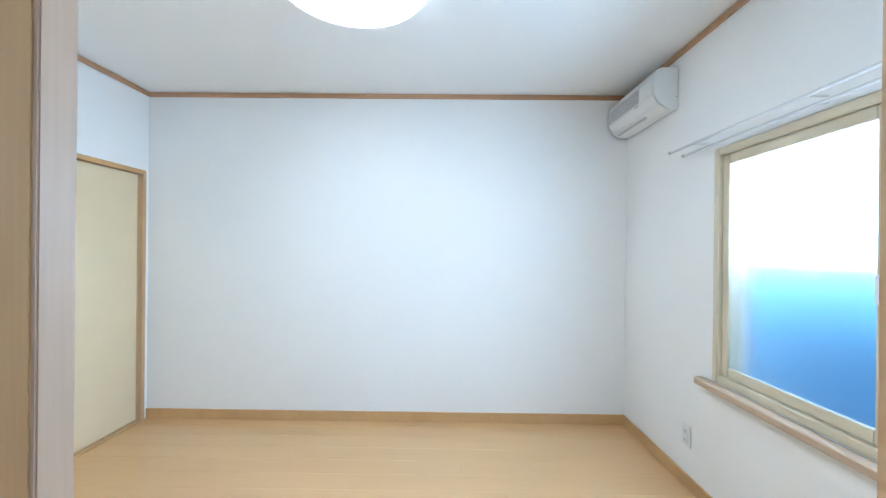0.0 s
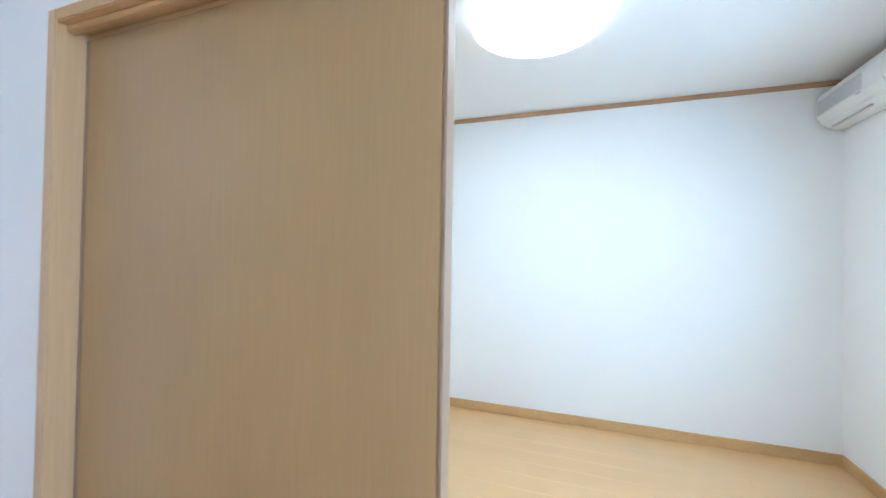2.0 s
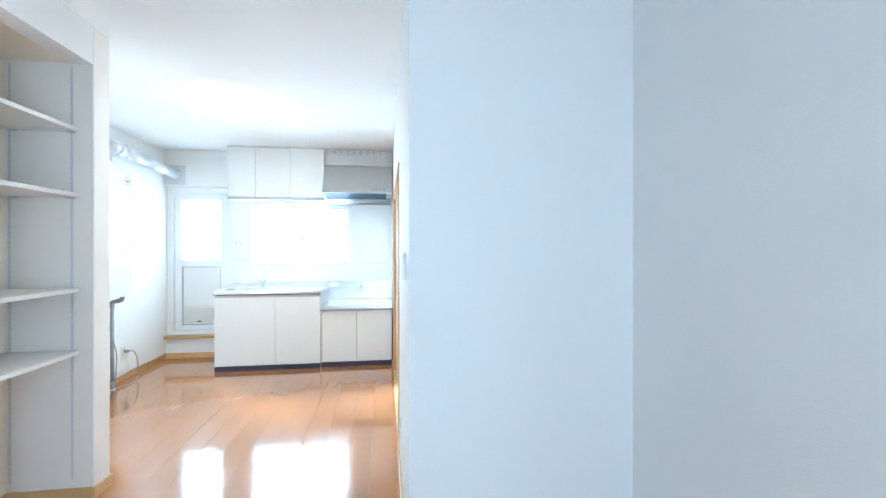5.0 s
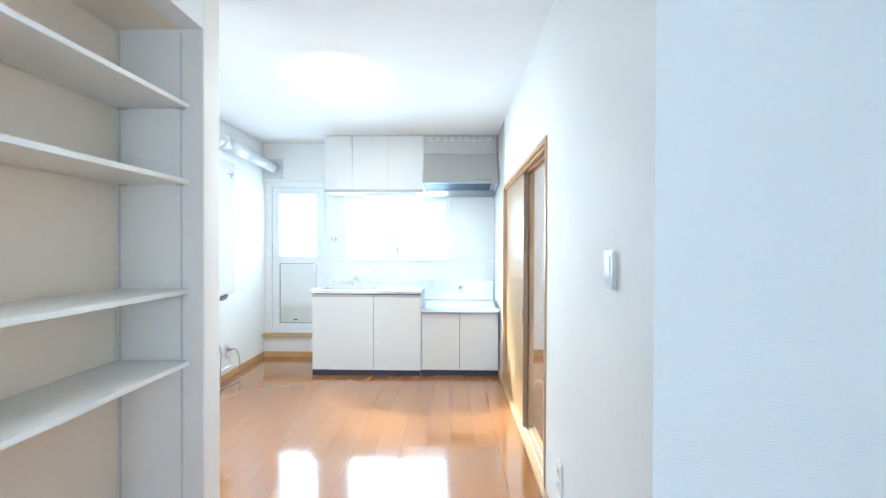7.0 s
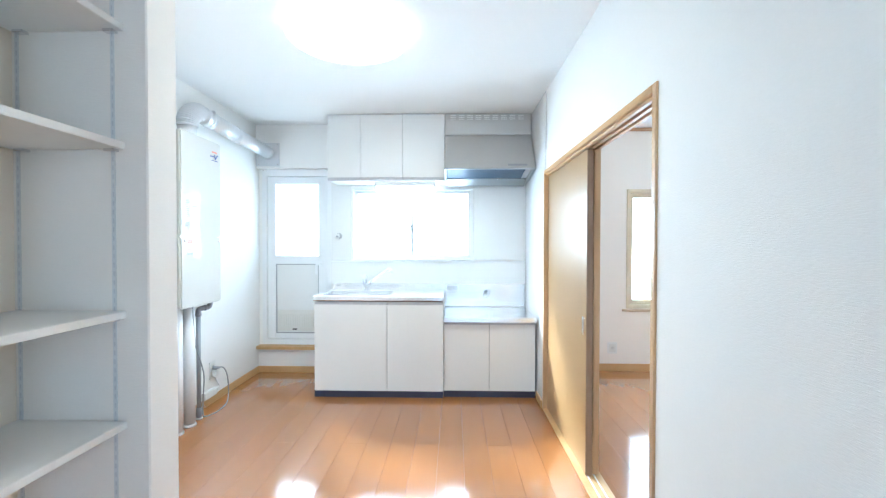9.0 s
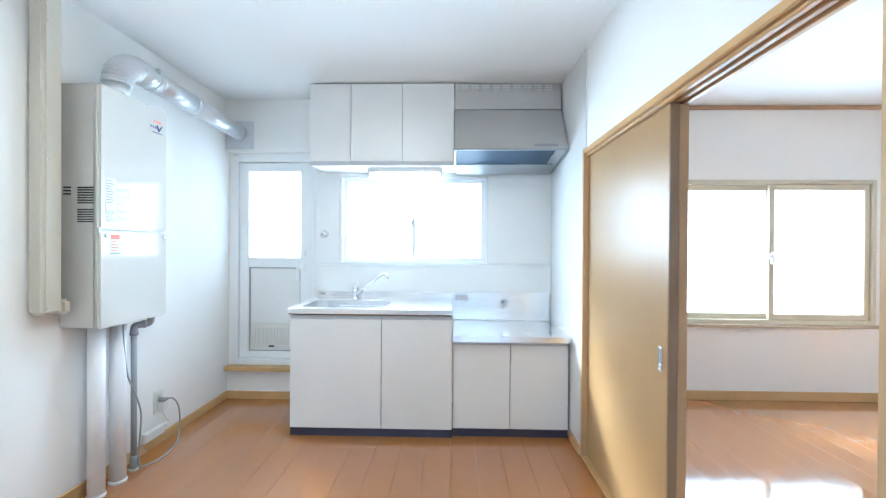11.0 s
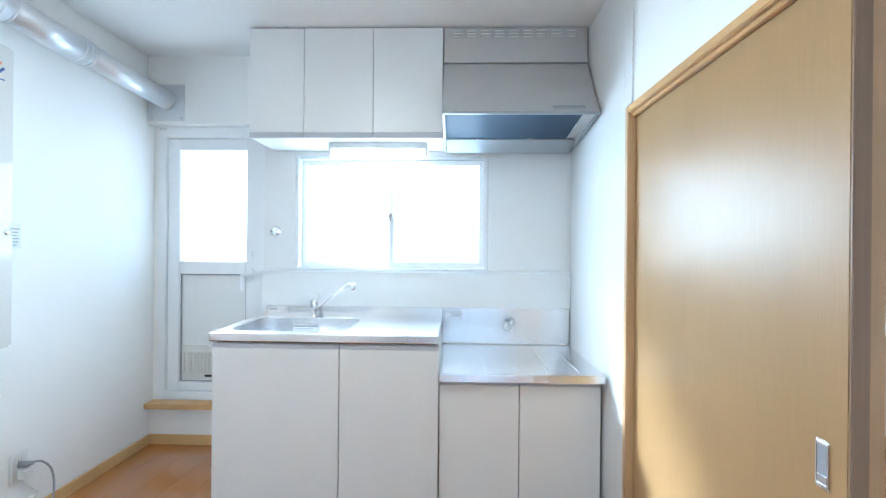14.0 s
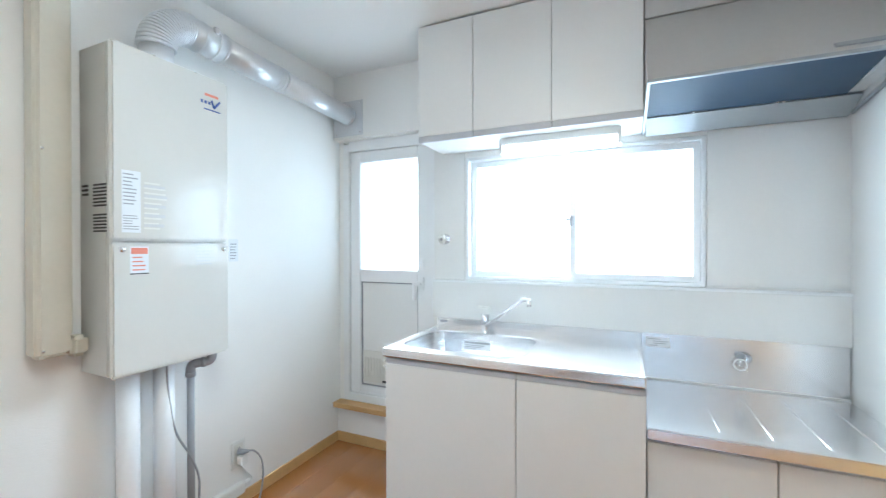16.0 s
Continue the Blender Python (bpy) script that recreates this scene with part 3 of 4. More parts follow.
def sink_top():
    """Pressed steel worktop with a rounded bowl."""
    t = thing("sink_worktop", -1.28, -0.29, 0.789, "stainless steel sink worktop with a wide rounded bowl", "sink")
    x0, x1, y0, y1, z = -1.815, -0.746, -0.608, -0.012, 0.833
    bx0, bx1, by0, by1 = -1.782, -1.205, -0.520, -0.125
    bm = bmesh.new()

    def loop(ax0, ax1, ay0, ay1, r, zz, n=8):
        out = []
        for cx, cy, a0 in ((ax1 - r, ay1 - r, 0), (ax0 + r, ay1 - r, 90), (ax0 + r, ay0 + r, 180), (ax1 - r, ay0 + r, 270)):
            for k in range(n):
                a = radians(a0 + 90 * k / (n - 1))
                out.append(bm.verts.new((cx + r * math.cos(a), cy + r * math.sin(a), zz)))
        return out

    def bridge(a, b):
        for k in range(len(a)):
            bm.faces.new((a[k], a[(k + 1) % len(a)], b[(k + 1) % len(b)], b[k]))

    rows = [loop(x0 + 0.002, x1 - 0.002, y0 + 0.002, y1 - 0.002, 0.004, 0.7925), loop(x0, x1, y0, y1, 0.006, 0.797), loop(x0, x1, y0, y1, 0.006, z - 0.008), loop(x0 + 0.003, x1 - 0.003, y0 + 0.003, y1, 0.006, z - 0.001),
            loop(x0 + 0.012, x1 - 0.010, y0 + 0.012, y1, 0.006, z), loop(x0 + 0.018, x1 - 0.016, y0 + 0.018, y1, 0.008, z - 0.004), loop(bx0 - 0.008, bx1 + 0.008, by0 - 0.008, by1 + 0.008, 0.085, z - 0.005),
            loop(bx0, bx1, by0, by1, 0.080, z - 0.010), loop(bx0 + 0.006, bx1 - 0.006, by0 + 0.006, by1 - 0.006, 0.076, z - 0.13), loop(bx0 + 0.022, bx1 - 0.022, by0 + 0.022, by1 - 0.022, 0.070, z - 0.163), loop(bx0 + 0.06, bx1 - 0.06, by0 + 0.06, by1 - 0.06, 0.05, z - 0.172)]
    for a, b in zip(rows, rows[1:]):
        bridge(a, b)
    bm.faces.new(rows[-1])
    under(t, part("worktop", bm, STEEL))
    piece(t, "upstand", STEEL, (x0 + 0.005, x1, -0.030, -0.0105, z - 0.007, 0.8775), "raised steel rear edge", 0.003)
    piece(t, "maker_plate", INK, (-1.79, -1.745, -0.0315, -0.0302, 0.855, 0.866), "small dark maker plate", 0)
    turned(t, "drain", CHROME, [(0.001, 0), (0.055, 0), (0.058, 0.004), (0.02, 0.006)], (-1.48, -0.27, 0.662), label="round chrome drain")
    st = piece(t, "sticker", PAPER, (-1.605, -1.455, -0.1325, -0.1305, 0.738, 0.785), "paper care sticker on the bowl", 0)
    under(st, slab("print_band", INK, (-1.600, -1.460, -0.1335, -0.1326, 0.772, 0.781)))
    for k in range(3):
        under(st, slab("print_line", INK, (-1.598, -1.53 + 0.02 * k, -0.1335, -0.1326, 0.743 + 0.009 * k, 0.7465 + 0.009 * k)))


sink_top()


def faucet():
    f = thing("faucet", -1.50, -0.085, 0.806, "chrome single-lever kitchen faucet with white lever", "faucet")
    c = (-1.50, -0.085)
    turned(f, "body", CHROME, [(0.001, 0), (0.026, 0), (0.026, 0.006), (0.021, 0.010), (0.020, 0.085), (0.022, 0.088), (0.022, 0.105), (0.001, 0.106)], (*c, 0.806))
    tube(f, "spout", CHROME, bezier([(-1.495, -0.095, 0.850), (-1.43, -0.125, 0.898), (-1.31, -0.178, 0.985), (-1.270, -0.195, 1.012), (-1.240, -0.208, 1.010)], 8), 0.0095)
    tube(f, "nozzle", CHROME, [(-1.243, -0.207, 1.020), (-1.238, -0.209, 0.994), (-1.237, -0.209, 0.983)], [0.012, 0.0125, 0.011])
    p = piece(f, "lever", PLASTIC, (-1.525, -1.475, -0.105, -0.065, 0.9125, 0.952), "white plastic lever", 0.008)
    under(p, slab("lever_tip", PLASTIC, (-1.545, -1.515, -0.10, -0.072, 0.938, 0.955), bevel=0.006))
    f.location.z += 0.013


faucet()


def stove_top():
    t = thing("stove_worktop", -0.375, -0.31, 0.625, "low stainless steel stove worktop with pressed ridges", "worktop")
    bm = bmesh.new()
    box(bm, -0.7435, 0.010, -0.620, -0.0245, 0.626, 0.664)
    rounded(bm, 0.004)
    under(t, part("worktop", bm, STEEL))
    for x in (-0.525, -0.380, -0.240, -0.095):
        bm = bmesh.new()
        sweep(bm, [(x, -0.565, 0.6632), (x, -0.56, 0.6642), (x, -0.13, 0.6642), (x, -0.125, 0.6632)], [0.001, 0.0026, 0.0026, 0.001], 8)
        under(t, part("ridge", bm, STEEL, None, "", True))
    piece(t, "backsplash", STEEL, (-0.7435, 0.010, -0.024, -0.010, 0.6655, 0.878), "brushed steel backsplash", 0.003)
    piece(t, "sealant", PLASTIC, (-0.7435, 0.010, -0.030, -0.0243, 0.6645, 0.670), "white sealant bead", 0.001)
    st = piece(t, "sticker", PAPER, (-0.725, -0.625, -0.0255, -0.0242, 0.815, 0.862), "white instruction sticker", 0)
    for k, (a, b) in enumerate(((0.012, 0.05), (0.03, 0.085), (0.03, 0.09), (0.008, 0.06))):
        under(st, slab("print_line", INK, (-0.725 + a, -0.725 + b, -0.0263, -0.0256, 0.821 + 0.010 * k, 0.824 + 0.010 * k)))


stove_top()


def gas_cock():
    g = thing("gas_cock", -0.337, -0.03, 0.80, "black and chrome gas cock with a clear cap", "gas valve")
    piece(g, "valve_body", PIPEGREY, (-0.348, -0.318, -0.052, -0.0245, 0.830, 0.850), "dark grey valve body", 0.004)
    tube(g, "outlet", CHROME, [(-0.334, -0.040, 0.828), (-0.334, -0.044, 0.805), (-0.334, -0.046, 0.796)], [0.011, 0.011, 0.009])
    bm = bmesh.new()
    pts = [(-0.336 + 0.024 * math.cos(a), -0.052, 0.803 + 0.024 * math.sin(a)) for a in (2 * math.pi * k / 24 for k in range(25))]
    sweep(bm, pts, 0.003, 10, False)
    under(g, part("cap_ring", bm, PLASTIC, None, "pale plastic ring", True))
    g.location += Vector((-0.025, 0, -0.028))
    turned(g, "cap", CLEAR, [(0.001, -0.052), (0.018, -0.052), (0.020, -0.046), (0.014, -0.040), (0.001, -0.040)], (-0.336, 0, 0.803), "y", "clear plastic cap")


gas_cock()


def back_panel():
    p = thing("splash_panel", -0.92, 0, 0.878, "glossy white splash panel with a ledge behind the sink", "splashback")
    piece(p, "panel", PANEL, (-1.838, 0.0165, -0.026, -0.0045, 0.8785, 1.084), bevel=0.002)
    piece(p, "ledge", PVC, (-1.840, 0.0165, -0.034, -0.0045, 1.0842, 1.097), "white ledge strip", 0.003)


back_panel()


def wall_cabinets():
    """Three-door wall unit under the ceiling."""
    c = thing("wall_cabinet", -1.26, -0.16, 1.815, "white three-door wall cabinet with grey pull edges", "wall cabinet")
    x0, x1, y, z0, z1 = -1.775, -0.745, -0.332, 1.818, H - 0.003
    piece(c, "carcass", CARCASS, (x0, x1 - 0.001, y + 0.0195, -0.0045, z0, z1), bevel=0.001)
    xs = (x0, -1.480, -1.112, x1)
    for a, b in zip(xs, xs[1:]):
        d = piece(c, "door", LAMINATE, (a + 0.0016, b - 0.0016, y, y + 0.018, z0 + 0.024, z1 - 0.006), bevel=0.0015)
        under(d, slab("pull_strip", GREYPVC, (a + 0.0016, b - 0.0016, y + 0.001, y + 0.019, z0 - 0.006, z0 + 0.0235), None, "pale grey finger pull", 0.003))
    # shade of the door gaps, painted as a thin dark sheet
    piece(c, "shadow_strip", GAPSHADE, (x0 + 0.002, x1 - 0.002, y + 0.018, y + 0.0194, z0 + 0.002, z1 - 0.002), "dark strip painted as shade behind the doors", 0)
    l = thing("under_cabinet_light", -1.10, -0.17, 1.765, "slim lit lamp under the wall cabinet", "lamp")
    piece(l, "housing", PLASTIC, (-1.375, -0.835, -0.225, -0.14, 1.782, 1.8178), "white housing", 0.004)
    piece(l, "diffuser", BARGLOW, (-1.365, -0.845, -0.230, -0.145, 1.741, 1.7818), "glowing diffuser", 0.010)
    piece(l, "end_cap", PLASTIC, (-1.380, -1.3655, -0.232, -0.14, 1.741, 1.812), bevel=0.003)
    piece(l, "end_cap", PLASTIC, (-0.8445, -0.83, -0.232, -0.14, 1.741, 1.812), bevel=0.003)


wall_cabinets()


def range_hood():
    h = thing("range_hood", -0.372, -0.25, 1.82, "silver range hood with slanted front and dark filter", "range hood")
    x0, x1 = -0.741, 0.010
    top = piece(h, "upper_box", HOOD, (x0, x1, -0.322, -0.005, 2.2115, H - 0.004), "silver upper cover with louvre slots", 0.002)
    for k in range(9):
        for r in range(3):
            x = x0 + 0.045 + 0.0735 * k
            under(top, slab("louvre", PLASTIC, (x, x + 0.052, -0.329, -0.3215, 2.344 + 0.0155 * r, 2.3485 + 0.0155 * r), None, "", 0.0012))

    def wedge(profile, a, b, name, mat, label="", lip=0.0015):
        bm = bmesh.new()
        lo = [bm.verts.new((a, p[0], p[1])) for p in profile]
        hi = [bm.verts.new((b, p[0], p[1])) for p in profile]
        bm.faces.new(lo)
        bm.faces.new(hi)
        for k in range(len(lo)):
            j = (k + 1) % len(lo)
            bm.faces.new((lo[k], lo[j], hi[j], hi[k]))
        rounded(bm, lip, 1)
        return under(h, part(name, bm, mat, None, label))

    wedge([(-0.322, 2.2065), (-0.310, 2.2065), (-0.508, 1.889), (-0.520, 1.889)], x0, x1, "front_panel", HOOD, "slanted silver front")
    side = [(-0.309, 2.2065), (-0.006, 2.2065), (-0.006, 1.820), (-0.040, 1.820), (-0.507, 1.889)]
    wedge(side, x0, x0 + 0.012, "side_panel", HOOD)
    wedge(side, x1 - 0.012, x1, "side_panel", HOOD)
    wedge([(-0.526, 1.888), (-0.508, 1.888), (-0.508, 1.876), (-0.526, 1.876)], x0 - 0.001, x1, "front_rim", TRAY, "pale lower front rim")
    wedge([(-0.507, 1.874), (-0.507, 1.887), (-0.040, 1.819), (-0.040, 1.806)], x0 - 0.001, x0 + 0.006, "side_rim", PVC, "pale lower side rim")
    wedge([(-0.507, 1.874), (-0.507, 1.887), (-0.040, 1.819), (-0.040, 1.806)], x1 - 0.008, x1, "side_rim", TRAY, "pale lower side rim")
    wedge([(-0.148, 1.853), (-0.143, 1.861), (-0.030, 1.812), (-0.030, 1.802), (-0.040, 1.802)], x0 + 0.013, x1 - 0.013, "drip_tray", TRAY, "pale grey rear drip tray")
    wedge([(-0.492, 1.905), (-0.486, 1.915), (-0.146, 1.868), (-0.150, 1.858)], x0 + 0.015, x1 - 0.062, "filter", FILTER, "dark blue mesh filter")
    wedge([(-0.460, 1.898), (-0.440, 1.940), (-0.153, 1.940), (-0.153, 1.862)], x1 - 0.060, x1 - 0.0125, "lamp_housing", HOOD, "grey inner end cover")
    turned(h, "lamp_socket", BLACK, [(0.001, 0), (0.014, 0), (0.016, -0.010), (0.009, -0.020), (0.001, -0.021)], (x1 - 0.061, -0.36, 1.905), "x", "black round socket", 18)
    piece(h, "switch_plate", PLASTIC, (x1 - 0.064, x1 - 0.0605, -0.345, -0.250, 1.872, 1.905), "white inner plate", 0.002)
    for x in (-0.55, -0.262, -0.242):
        turned(h, "filter_screw", CHROME, [(0.001, -0.012), (0.007, -0.010), (0.008, 0), (0.001, 0.001)], (x, -0.150, 1.858), "y", "small bright screw", 16)
    bm = bmesh.new()
    box(bm, -0.215, -0.055, -0.003, 0.003, -0.011, 0.011)
    rounded(bm, 0.0025)
    sw = part("switch_bar", bm, INK, None, "dark grey switch strip")
    sw.data.transform(Matrix.Translation((0, -0.505, 1.915)) @ Matrix.Rotation(radians(-32.7), 4, "X"))
    under(h, sw)


range_hood()


def wall_valve():
    v = thing("wall_valve", -1.775, 0, 1.32, "white valve knob on the wall beside the window", "valve")
    turned(v, "collar", CHROME, [(0.001, 0), (0.030, 0), (0.030, -0.004), (0.012, -0.012), (0.012, -0.026), (0.001, -0.026)], (-1.765, -0.0045, 1.33), "y", "chrome collar")
    bm = bmesh.new()
    prof = [(0.001, -0.026), (0.022, -0.026), (0.026, -0.034), (0.022, -0.046), (0.001, -0.048)]
    rows = []
    for r, hh in prof:
        rows.append([bm.verts.new((-1.772 + r * (1 + 0.12 * math.cos(6 * a)) * math.cos(a), -0.0045 + hh, 1.328 + r * (1 + 0.12 * math.cos(6 * a)) * math.sin(a))) for a in (2 * math.pi * k / 36 for k in range(36))])
    for a, b in zip(rows, rows[1:]):
        for k in range(36):
            bm.faces.new((a[k], a[(k + 1) % 36], b[(k + 1) % 36], b[k]))
    bm.faces.new(rows[0])
    bm.faces.new(rows[-1])
    under(v, part("knob", bm, PLASTIC, None, "white lobed knob", True))
    turned(v, "cap", INK, [(0.001, -0.049), (0.009, -0.049), (0.009, -0.046), (0.001, -0.046)], (-1.772, -0.0045, 1.328), "y", "grey cap")


wall_valve()


# ---- water heater on the west wall ----
def print_block(parent, x, y0, y1, z0, z1, lines, mat=INK, seed=1):
    rnd = random.Random(seed)
    step = (z1 - z0) / lines
    for k in range(lines):
        w = (y1 - y0) * rnd.uniform(0.55, 1.0)
        under(parent, slab("print_line", mat, (x, x + 0.0007, y0, y0 + w, z0 + step * (k + 0.3), z0 + step * (k + 0.62))))


def water_heater():
    h = thing("water_heater", -2.46, -1.16, 0.847, "white wall-mounted water heater with glossy front and stickers", "water heater")
    y0, y1, z0, z1, xf = -1.387, -0.940, 0.839, 1.986, -2.378
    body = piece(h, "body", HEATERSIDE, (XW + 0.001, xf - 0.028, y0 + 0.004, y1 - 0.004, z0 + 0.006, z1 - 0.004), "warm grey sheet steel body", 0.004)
    piece(h, "upper_cover", HEATER, (xf - 0.0278, xf, y0, y1, 1.307, z1), "glossy white upper cover", 0.010)
    low = bmesh.new()
    box(low, xf - 0.0278, xf, y0, y1, z0, 1.302)
    rounded(low, 0.010)
    under(h, part("lower_cover", low, HEATER, None, "glossy white lower cover"))
    for a, b, c, d, n in ((-2.552, -2.515, 1.465, 1.510, 3), (-2.485, -2.408, 1.425, 1.508, 7), (-2.485, -2.408, 1.338, 1.405, 6)):
        for k in range(n):
            z = c + (d - c) * k / n
            under(body, slab("vent_slot", BLACK, (a, b, y0 + 0.0015, y0 + 0.0045, z, z + (d - c) / n * 0.55), None, "", 0.001))
    x = xf + 0.0002
    lab = piece(h, "rating_label", PAPER, (x, x + 0.0006, -1.354, -1.294, 1.337, 1.551), "bluish white rating label", 0)
    print_block(lab, x + 0.0007, -1.350, -1.300, 1.345, 1.400, 6, seed=2)
    print_block(lab, x + 0.0007, -1.350, -1.300, 1.430, 1.545, 9, seed=3)
    lab = piece(h, "notice_label", HEATER, (x, x + 0.0005, -1.287, -1.193, 1.339, 1.528), "pale printed notice", 0)
    print_block(lab, x + 0.0006, -1.283, -1.20, 1.345, 1.525, 10, AGED, 4)
    print_block(lab, x + 0.0006, -1.283, -1.20, 1.348, 1.522, 5, INKPALE, 5)
    lab = piece(h, "warning_label", PAPER, (x, x + 0.0006, -1.329, -1.268, 1.191, 1.288), "white warning label with red head", 0)
    under(lab, slab("red_band", INKRED, (x + 0.0007, x + 0.0012, -1.326, -1.272, 1.262, 1.284)))
    under(lab, slab("base_line", BLACK, (x + 0.0007, x + 0.0012, -1.329, -1.268, 1.191, 1.195)))
    print_block(lab, x + 0.0007, -1.322, -1.275, 1.200, 1.258, 4, INKRED, 6)
    lab = piece(h, "data_label", HEATER, (x, x + 0.0005, -1.096, -0.985, 1.207, 1.294), "pale data label", 0)
    print_block(lab, x + 0.0006, -1.09, -0.995, 1.212, 1.290, 6, INKPALE, 7)
    e = piece(h, "emblem", HEATER, (x, x + 0.0004, -1.075, -0.975, 1.842, 1.925), "red and blue emblem", 0)
    under(e, slab("red_bar", INKRED, (x + 0.0005, x + 0.001, -1.050, -0.990, 1.905, 1.915)))
    under(e, slab("blue_swoosh", INKBLUE, (x + 0.0005, x + 0.001, -1.055, -0.980, 1.848, 1.853)))
    for a, b in (((-1.022, 1.892), (-1.010, 1.862)), ((-1.010, 1.862), (-0.984, 1.894))):
        bm = bmesh.new()
        sweep(bm, [(x + 0.0008, *a), (x + 0.0008, *b)], 0.0045, 6)
        under(e, part("blue_stroke", bm, INKBLUE))
    for k in range(3):
        under(e, slab("blue_mark", INKBLUE, (x + 0.0005, x + 0.001, -1.068 + 0.016 * k, -1.058 + 0.016 * k, 1.872, 1.884)))
    for yy in (-1.353, -0.969):
        turned(h, "cover_screw", CHROME, [(0.001, 0), (0.010, 0), (0.010, 0.004), (0.006, 0.007), (0.001, 0.007)], (xf, yy, 1.278), "x", "round cover screw", 18)
    for yy in (-1.24, -1.08):
        turned(h, "top_screw", CHROME, [(0.001, 0), (0.005, 0), (0.005, 0.004), (0.001, 0.005)], (xf - 0.012, yy, z1), "z", "", 12)


water_heater()


def flue():
    f = thing("flue_pipe", -2.462, -0.6, 1.98, "galvanised flue pipe with a ribbed elbow to a wall plate", "flue pipe")
    x, zc, xe, ze = -2.466, 2.178, -2.452, 2.130
    yb, bend = -1.185, 0.125
    tube(f, "collar", DUCT, [(x, yb, 1.978), (x, yb, zc - bend + 0.004)], 0.058)
    pts, rad = [], []
    for k in range(361):
        a = radians(90 * k / 360)
        pts.append((x, yb + bend - bend * math.cos(a), zc - bend + bend * math.sin(a)))
        rad.append(0.0675 - 0.0085 * max(0.0, math.cos(2 * math.pi * k / 20)) ** 3)
    tube(f, "ribbed_elbow", DUCT, pts, rad, "ribbed bent elbow", 28)
    y = yb + bend

    def at(yy):
        k = (yy - y) / (-0.010 - y)
        return (x + (xe - x) * k, yy, zc + (ze - zc) * k)

    tube(f, "elbow_sleeve", DUCT, [at(y - 0.004), at(y + 0.15)], 0.0625, "short smooth sleeve", 32)
    tube(f, "straight_pipe", DUCT, [at(y + 0.149), at(-0.56)], 0.0600, "smooth straight duct", 32)
    tube(f, "straight_pipe", DUCT, [at(-0.561), at(-0.010)], 0.0570, "smooth straight duct", 32)
    for yy, rr in ((y + 0.045, 0.0625), (y + 0.110, 0.0625), (y + 0.150, 0.0625), (-0.605, 0.0600), (-0.575, 0.0600), (-0.552, 0.0600)):
        tube(f, "joint_ring", DUCT, [at(yy - 0.005), at(yy - 0.002), at(yy + 0.002), at(yy + 0.005)], [rr - 0.001, rr + 0.003, rr + 0.003, rr - 0.001], "", 32)
    piece(f, "band", STEEL, (x + 0.048, x + 0.066, y + 0.075, y + 0.100, zc + 0.015, zc + 0.045), "small clamp on the joint", 0.003)
    tube(f, "end_ring", DUCT, [at(-0.030), at(-0.026), at(-0.010)], [0.0565, 0.061, 0.061], "", 32)
    p = piece(f, "wall_plate", DUCT, (XW + 0.002, -2.340, -0.006, -0.0008, 2.002, 2.226), "square galvanised wall plate", 0.002)
    for a in (-2.545, -2.360):
        for b in (2.020, 2.210):
            bm = bmesh.new()
            lathe(bm, [(0.001, -0.006), (0.006, -0.006), (0.005, -0.010), (0.001, -0.011)], (a, 0, b), "y", 12)
            under(p, part("bolt", bm, CHROME, None, "", True))


flue()


def pipe_cover():
    c = thing("pipe_cover", -2.52, -1.49, 0.93, "ivory plastic pipe cover rising to the ceiling", "pipe cover")
    bm = bmesh.new()
    box(bm, XW + 0.001, -2.495, -1.533, -1.438, 0.928, H - 0.002)
    rounded(bm, 0.014, 3)
    under(c, part("upright_cover", bm, COVER))
    piece(c, "side_rail", COVER, (XW + 0.001, -2.535, -1.4375, -1.420, 0.990, H - 0.002), "narrow side rail", 0.004)
    bm = bmesh.new()
    box(bm, XW + 0.001, -2.505, -1.4375, -1.3845, 0.914, 0.986)
    rounded(bm, 0.014, 3)
    under(c, part("branch_cover", bm, COVER, None, "short branch to the heater"))
    for z in (0.955, 1.6, 2.2):
        turned(c, "screw", CHROME, [(0.001, 0), (0.005, 0), (0.004, 0.003), (0.001, 0.0035)], (-2.495, -1.515, z), "x", "", 12)


pipe_cover()


